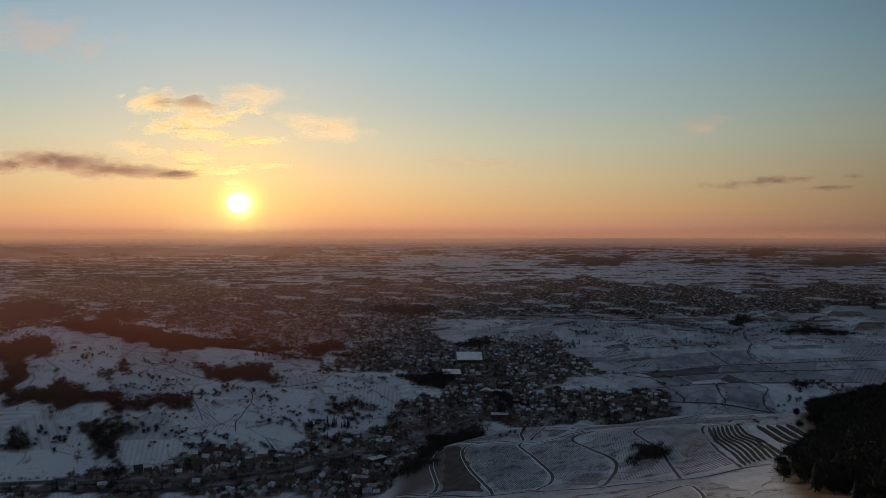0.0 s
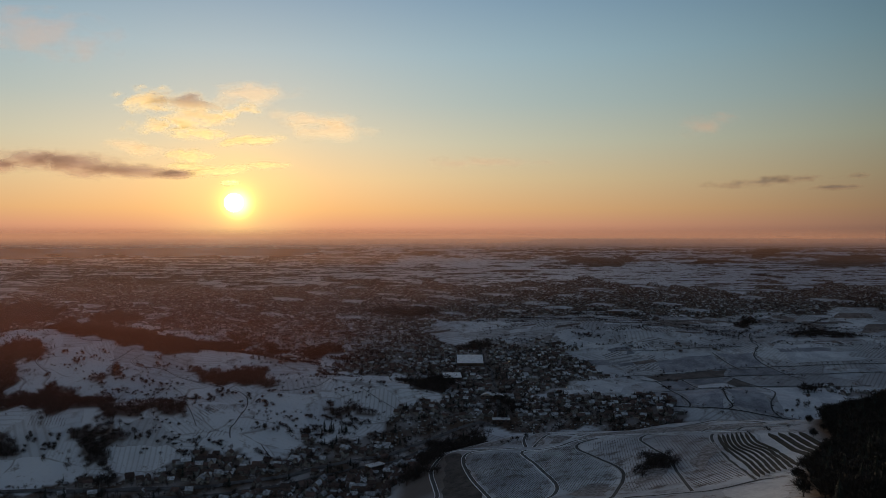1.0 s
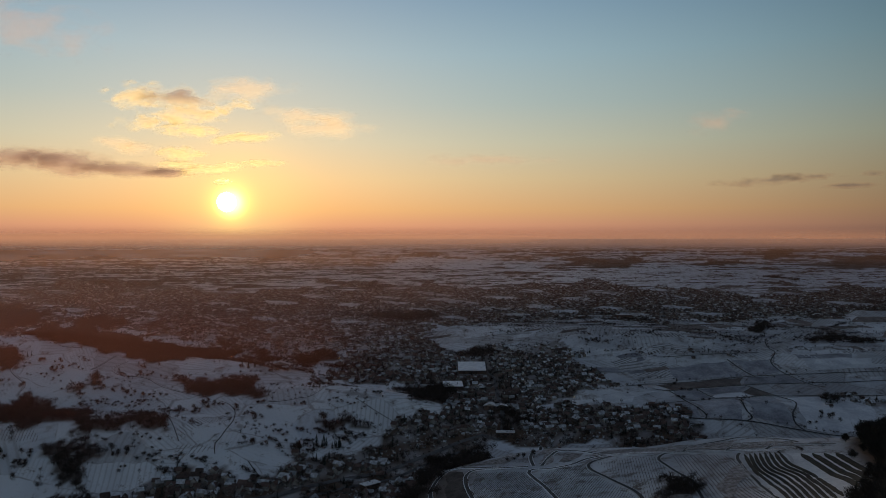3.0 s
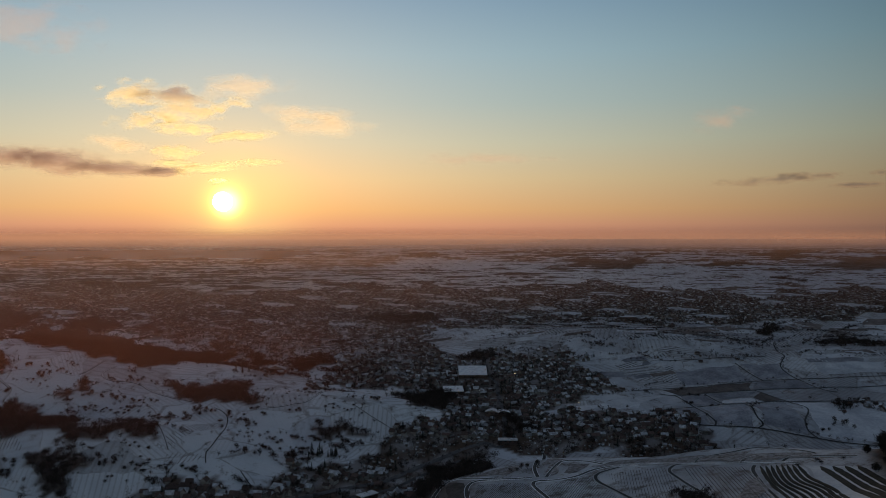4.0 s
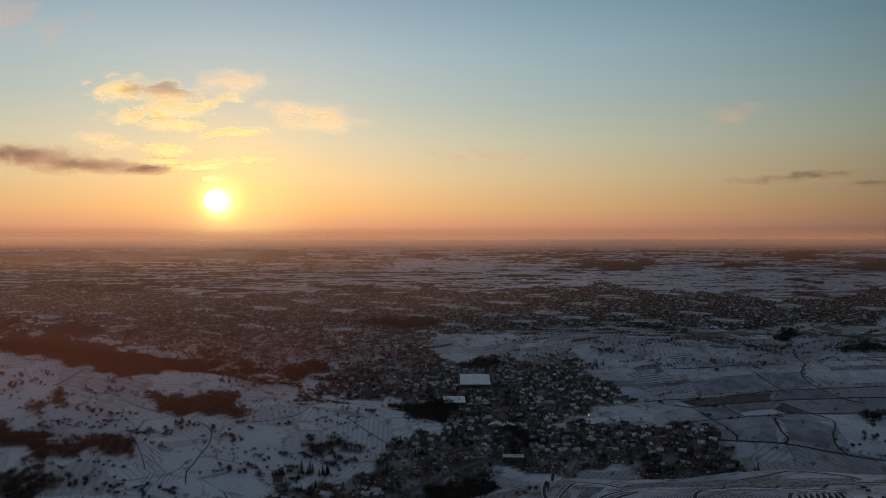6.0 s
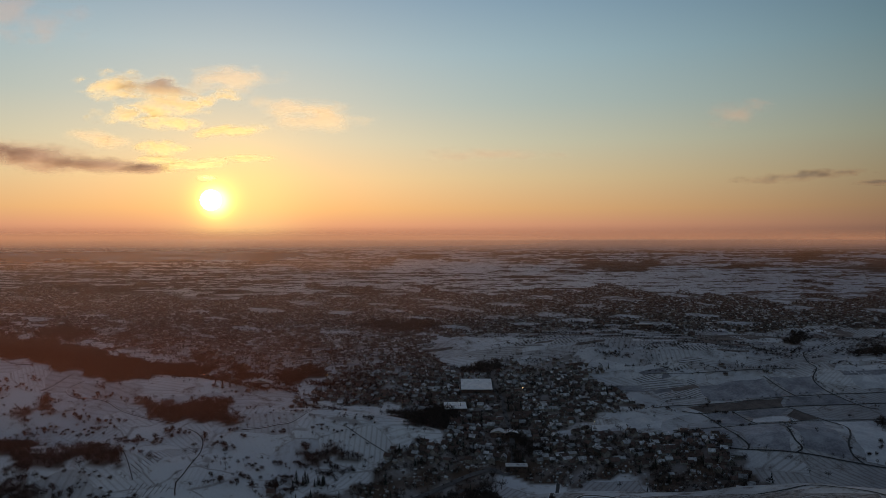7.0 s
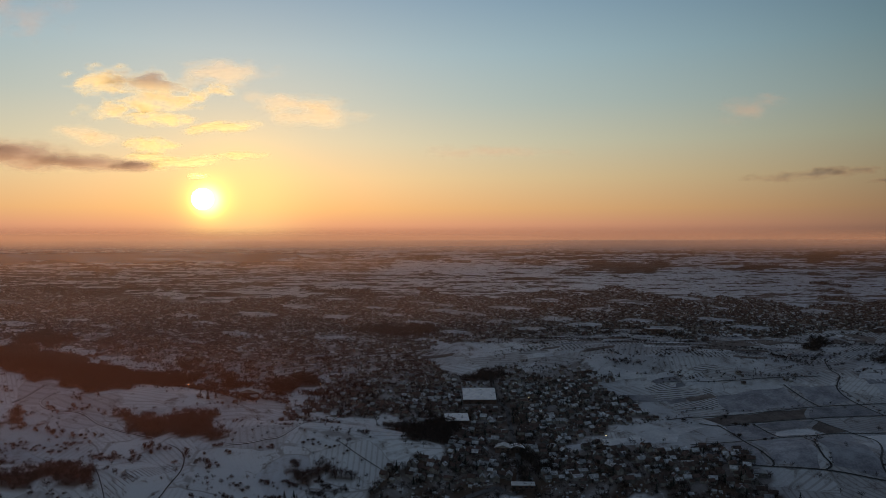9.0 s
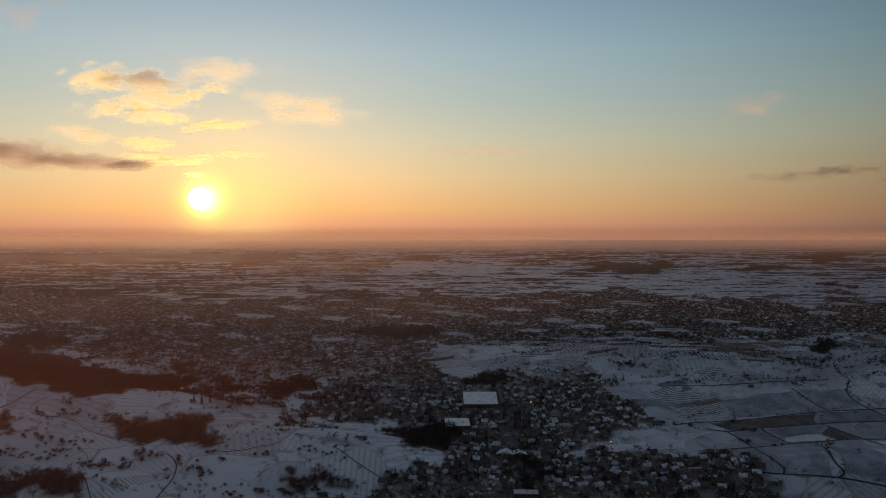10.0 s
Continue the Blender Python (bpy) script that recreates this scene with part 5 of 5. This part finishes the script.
def fill(poly, gap):
    """Jittered places inside a polygon."""
    p = np.array(poly, float)
    x, y = np.meshgrid(np.arange(p[:, 0].min() - 12, p[:, 0].max() + 12, gap), np.arange(p[:, 1].min() - 10, p[:, 1].max() + 10, gap))
    x, y = x.ravel() + rng.uniform(-gap, gap, x.size) * 0.5, y.ravel() + rng.uniform(-gap, gap, y.size) * 0.5
    ok = inside(*uneven(x, y), poly)
    x, y = x[ok], y[ok]
    stray = rng.random(x.size) < 0.14
    return list(zip(x + rng.normal(size=x.size) * gap * 2.2 * stray, y + rng.normal(size=x.size) * gap * 2.2 * stray))


def plan_size(at):
    return shrink(at[:, 0], at[:, 1])


SMALL_BARE = [bare_tree(100 + k, 10, 4.2, 100, 0.026) for k in range(4)]
SMALL_FIR = [conifer(120 + k, 12, 3.0, 6, 7) for k in range(2)]
TINY = [bare_tree(140 + k, 9, 4.5, 22, 0.06) for k in range(3)]
places = []
for w in WOODS:
    s = float(shrink(np.mean([p[0] for p in w]), np.mean([p[1] for p in w])))
    places += fill(w, 4.2 * s)
scatter("woods", SMALL_BARE, TWIG, places, "dense brown leafless woods on the hillsides", plan_size)
places = []
for w in FAR_WOODS:
    q = np.array(w, float)
    x, y = rng.uniform(q[:, 0].min() - 30, q[:, 0].max() + 30, 2600), rng.uniform(q[:, 1].min() - 12, q[:, 1].max() + 12, 2600)
    keep = inside(*ragged_place(x, y), w)
    places += list(zip(x[keep], y[keep]))
scatter("far_woods", TINY, TWIG, places, "dark leafless woods far out on the plain", lambda at: np.maximum(plan_size(at), 0.28))
forest = [(x, y) for x, y in fill([(185, 300), (560, 300), (560, 800), (300, 790), (180, 420)], 5.2) if forest_edge(y) + 14 < x < forest_edge(y) + 190]
mixed = rng.random(len(forest)) < 0.86
scatter("leafless_forest", [bare_tree(170 + k, 14, 6.0, 360, 0.022) for k in range(3)], SHADED_TWIG, [p for p, q in zip(forest, mixed) if q], "dense dark leafless forest on the near spur", lambda at: np.ones(len(at)) * 0.9)
scatter("spruce_forest", [conifer(160 + k, 18, 4.4, 12, 11) for k in range(3)], NEEDLE, [p for p, q in zip(forest, mixed) if not q], "dense dark spruce forest on the near spur", lambda at: np.ones(len(at)) * 0.9)

x, y = rng.uniform(-760, 800, 60000), rng.uniform(690, 1480, 60000)
keep = rng.random(60000) < np.clip(built_up(x, y) * 1.1, 0, 1) * np.where(y > 1270, 0.75, 0.6) / shrink(x, y) ** 1.2 * 0.55
keep &= near_line(x, y, RAIL) > 6
x, y = x[keep], y[keep]
near = y < 1130
scatter("garden_trees", SMALL_BARE, TWIG, list(zip(x[near], y[near])), "bare garden trees among the houses", lambda at: plan_size(at) * 0.7)
scatter("far_garden_trees", TINY, TWIG, list(zip(x[~near], y[~near])), "bare trees among the distant houses", plan_size)
fir = rng.random(len(x)) < 0.08
scatter("garden_spruces", SMALL_FIR, NEEDLE, list(zip(x[fir] + 3, y[fir] + 2)), "dark spruces among the houses", lambda at: plan_size(at) * 0.9)

# open country: loose trees, hedges along the farm tracks
x, y = rng.uniform(-760, 800, 7000), rng.uniform(800, 1330, 7000)
clump = np.sin(x * 0.035 + 2 * np.sin(y * 0.021)) * np.sin(y * 0.047 + 2 * np.sin(x * 0.017))
left = (x < -120) & (y > 1040)
keep = (built_up(x, y) < 0.3) & ~((x > -60) & (y < 880)) & (rng.random(7000) < np.where(left, 0.9, np.where(x < -70, 0.85, np.where((x > 60) & (y > 1130), 0.7, 0.3))) * fade(clump, -0.25, 0.5)) & ~((x > 230) & (y < 1130) & (rng.random(7000) < 0.75))
scatter("loose_trees", SMALL_BARE, TWIG, list(zip(x[keep], y[keep])), "loose bare trees and bushes on snowy slopes", lambda at: plan_size(at) * 0.6)
places = []
HEDGES = []
HEDGES.append((FIELD_LINES[8], 4, 0.9))
HEDGES.append((FIELD_LINES[4], 5, 0.5))
HEDGES.append((FIELD_LINES[12], 5, 0.6))
HEDGES.append((FIELD_LINES[7], 7, 0.35))
HEDGES.append((FIELD_LINES[0], 7, 0.4))
HEDGES.append((RAIL, 5, 0.5))
HEDGES.append((FIELD_LINES[11], 5, 0.7))
HEDGES.append(([(230, 1165), (330, 1180), (440, 1168)], 5, 0.6))
HEDGES.append(([(100, 1160), (180, 1186), (260, 1200), (340, 1192)], 5, 0.7))
HEDGES.append(([(60, 1205), (120, 1222), (200, 1232)], 5, 0.6))
HEDGES.append(([(190, 1030), (232, 1046), (270, 1070), (300, 1062)], 4, 0.8))
HEDGES.append(([(560, 1232), (700, 1215)], 5, 0.8))
for pts, gap, chance in HEDGES:
    for q in smooth_line(pts, gap):
        if rng.random() < chance:
            places.append((q[0] + rng.normal() * 1.2 + 3, q[1] + rng.normal() * 1.2 + 4))
scatter("hedge_bushes", SMALL_BARE, TWIG, places, "bare hedge bushes along tracks", lambda at: plan_size(at) * 0.5)
x, y = rng.uniform(-950, 950, 5000), rng.uniform(1440, 1640, 5000)
clump = np.sin(x * 0.013 + 3 * np.sin(y * 0.05)) * np.sin(y * 0.17 + 2 * np.sin(x * 0.011))
keep = clump > 0.25
scatter("plain_trees", TINY, TWIG, list(zip(x[keep], y[keep])), "distant tree lines on the hazy plain", lambda at: np.maximum(plan_size(at), 0.16))


# ---- sun glints in the town ----
def sun_glint(x, y, height, warm):
    """A glowing block on a short pole, added to imitate sun glinting off a house."""
    m, n = material("lamp_glow")
    e = n.add("ShaderNodeEmission", {"Color": warm + (1,), "Strength": 2.5})
    n.add("ShaderNodeOutputMaterial", {"Surface": e.outputs[0]})
    base = tagged(new("street_lamp"), "small warm glowing block on a thin pole, added for a sun glint", "lamp", "lit lamps in the town")
    v, f = stem([(0, 0, -0.5), (0, 0, height)], [0.09, 0.05], 6)
    part("pole", v, f, TIMBER, base)
    part("lamp_head", *box(-0.45, 0.45, -0.4, 0.4, height, height + 0.45), m, base, "glowing lamp head")
    base.location = (x, y, gh(x, y))


for x, y, height, warm in ((-141, 1116, 5, (1.0, 0.62, 0.25)), (-268, 1047, 6, (1.0, 0.40, 0.12)), (92, 1092, 6, (1.0, 0.75, 0.4)), (158, 1000, 6, (1.0, 0.75, 0.4)),
                           (-300, 1400, 4, (1.0, 0.6, 0.3))):
    sun_glint(x, y, height, warm)


# ---- thickets on the slopes ----
places = []
for x0, x1, y0, y1, count, long, deep in ((-520, -70, 805, 1075, 60, 9, 2.2), (70, 640, 1140, 1290, 70, 14, 2.0), (-180, -20, 1120, 1290, 30, 10, 2.0), (-620, -180, 1085, 1290, 120, 13, 3.0), (200, 330, 965, 1060, 6, 9, 2.0)):
    for _ in range(count):
        cx, cy = rng.uniform(x0, x1), rng.uniform(y0, y1)
        if built_up(cx, cy) > 0.5:
            continue
        turn, k = rng.normal() * 0.35, int(rng.uniform(5, 18))
        a, b = rng.normal(size=k) * long * 0.6, rng.normal(size=k) * deep * 0.6
        places += [(float(cx + u * math.cos(turn) - v * math.sin(turn)), float(cy + u * math.sin(turn) + v * math.cos(turn))) for u, v in zip(a, b)]
scatter("thickets", SMALL_BARE, TWIG, places, "strips of bare brown thicket on snowy slopes", lambda at: plan_size(at) * 0.52)

# wooded crest and slopes of the hill beside the valley
places = []
for x0, x1, y0, y1, count, long, deep in ((-620, -520, 1000, 1080, 12, 15, 6.0), (-330, -90, 1050, 1130, 26, 14, 4.5), (-480, -200, 1120, 1260, 34, 16, 4.5), (-560, -60, 1180, 1400, 60, 9, 4.0), (-60, 300, 1250, 1400, 24, 9, 4.0), (60, 330, 1170, 1290, 22, 17, 3.0), (330, 640, 1180, 1285, 16, 24, 2.5)):
    for _ in range(count):
        cx, cy = rng.uniform(x0, x1), rng.uniform(y0, y1)
        k = int(rng.uniform(14, 46))
        turn = rng.normal() * 0.3
        a, b = rng.normal(size=k) * long * 0.6, rng.normal(size=k) * deep * 0.6
        places += [(float(cx + u * math.cos(turn) - v * math.sin(turn)), float(cy + u * math.sin(turn) + v * math.cos(turn))) for u, v in zip(a, b)]
scatter("copses", SMALL_BARE, TWIG, places, "dense brown leafless copses on the hill and field edges", lambda at: plan_size(at) * 0.62)
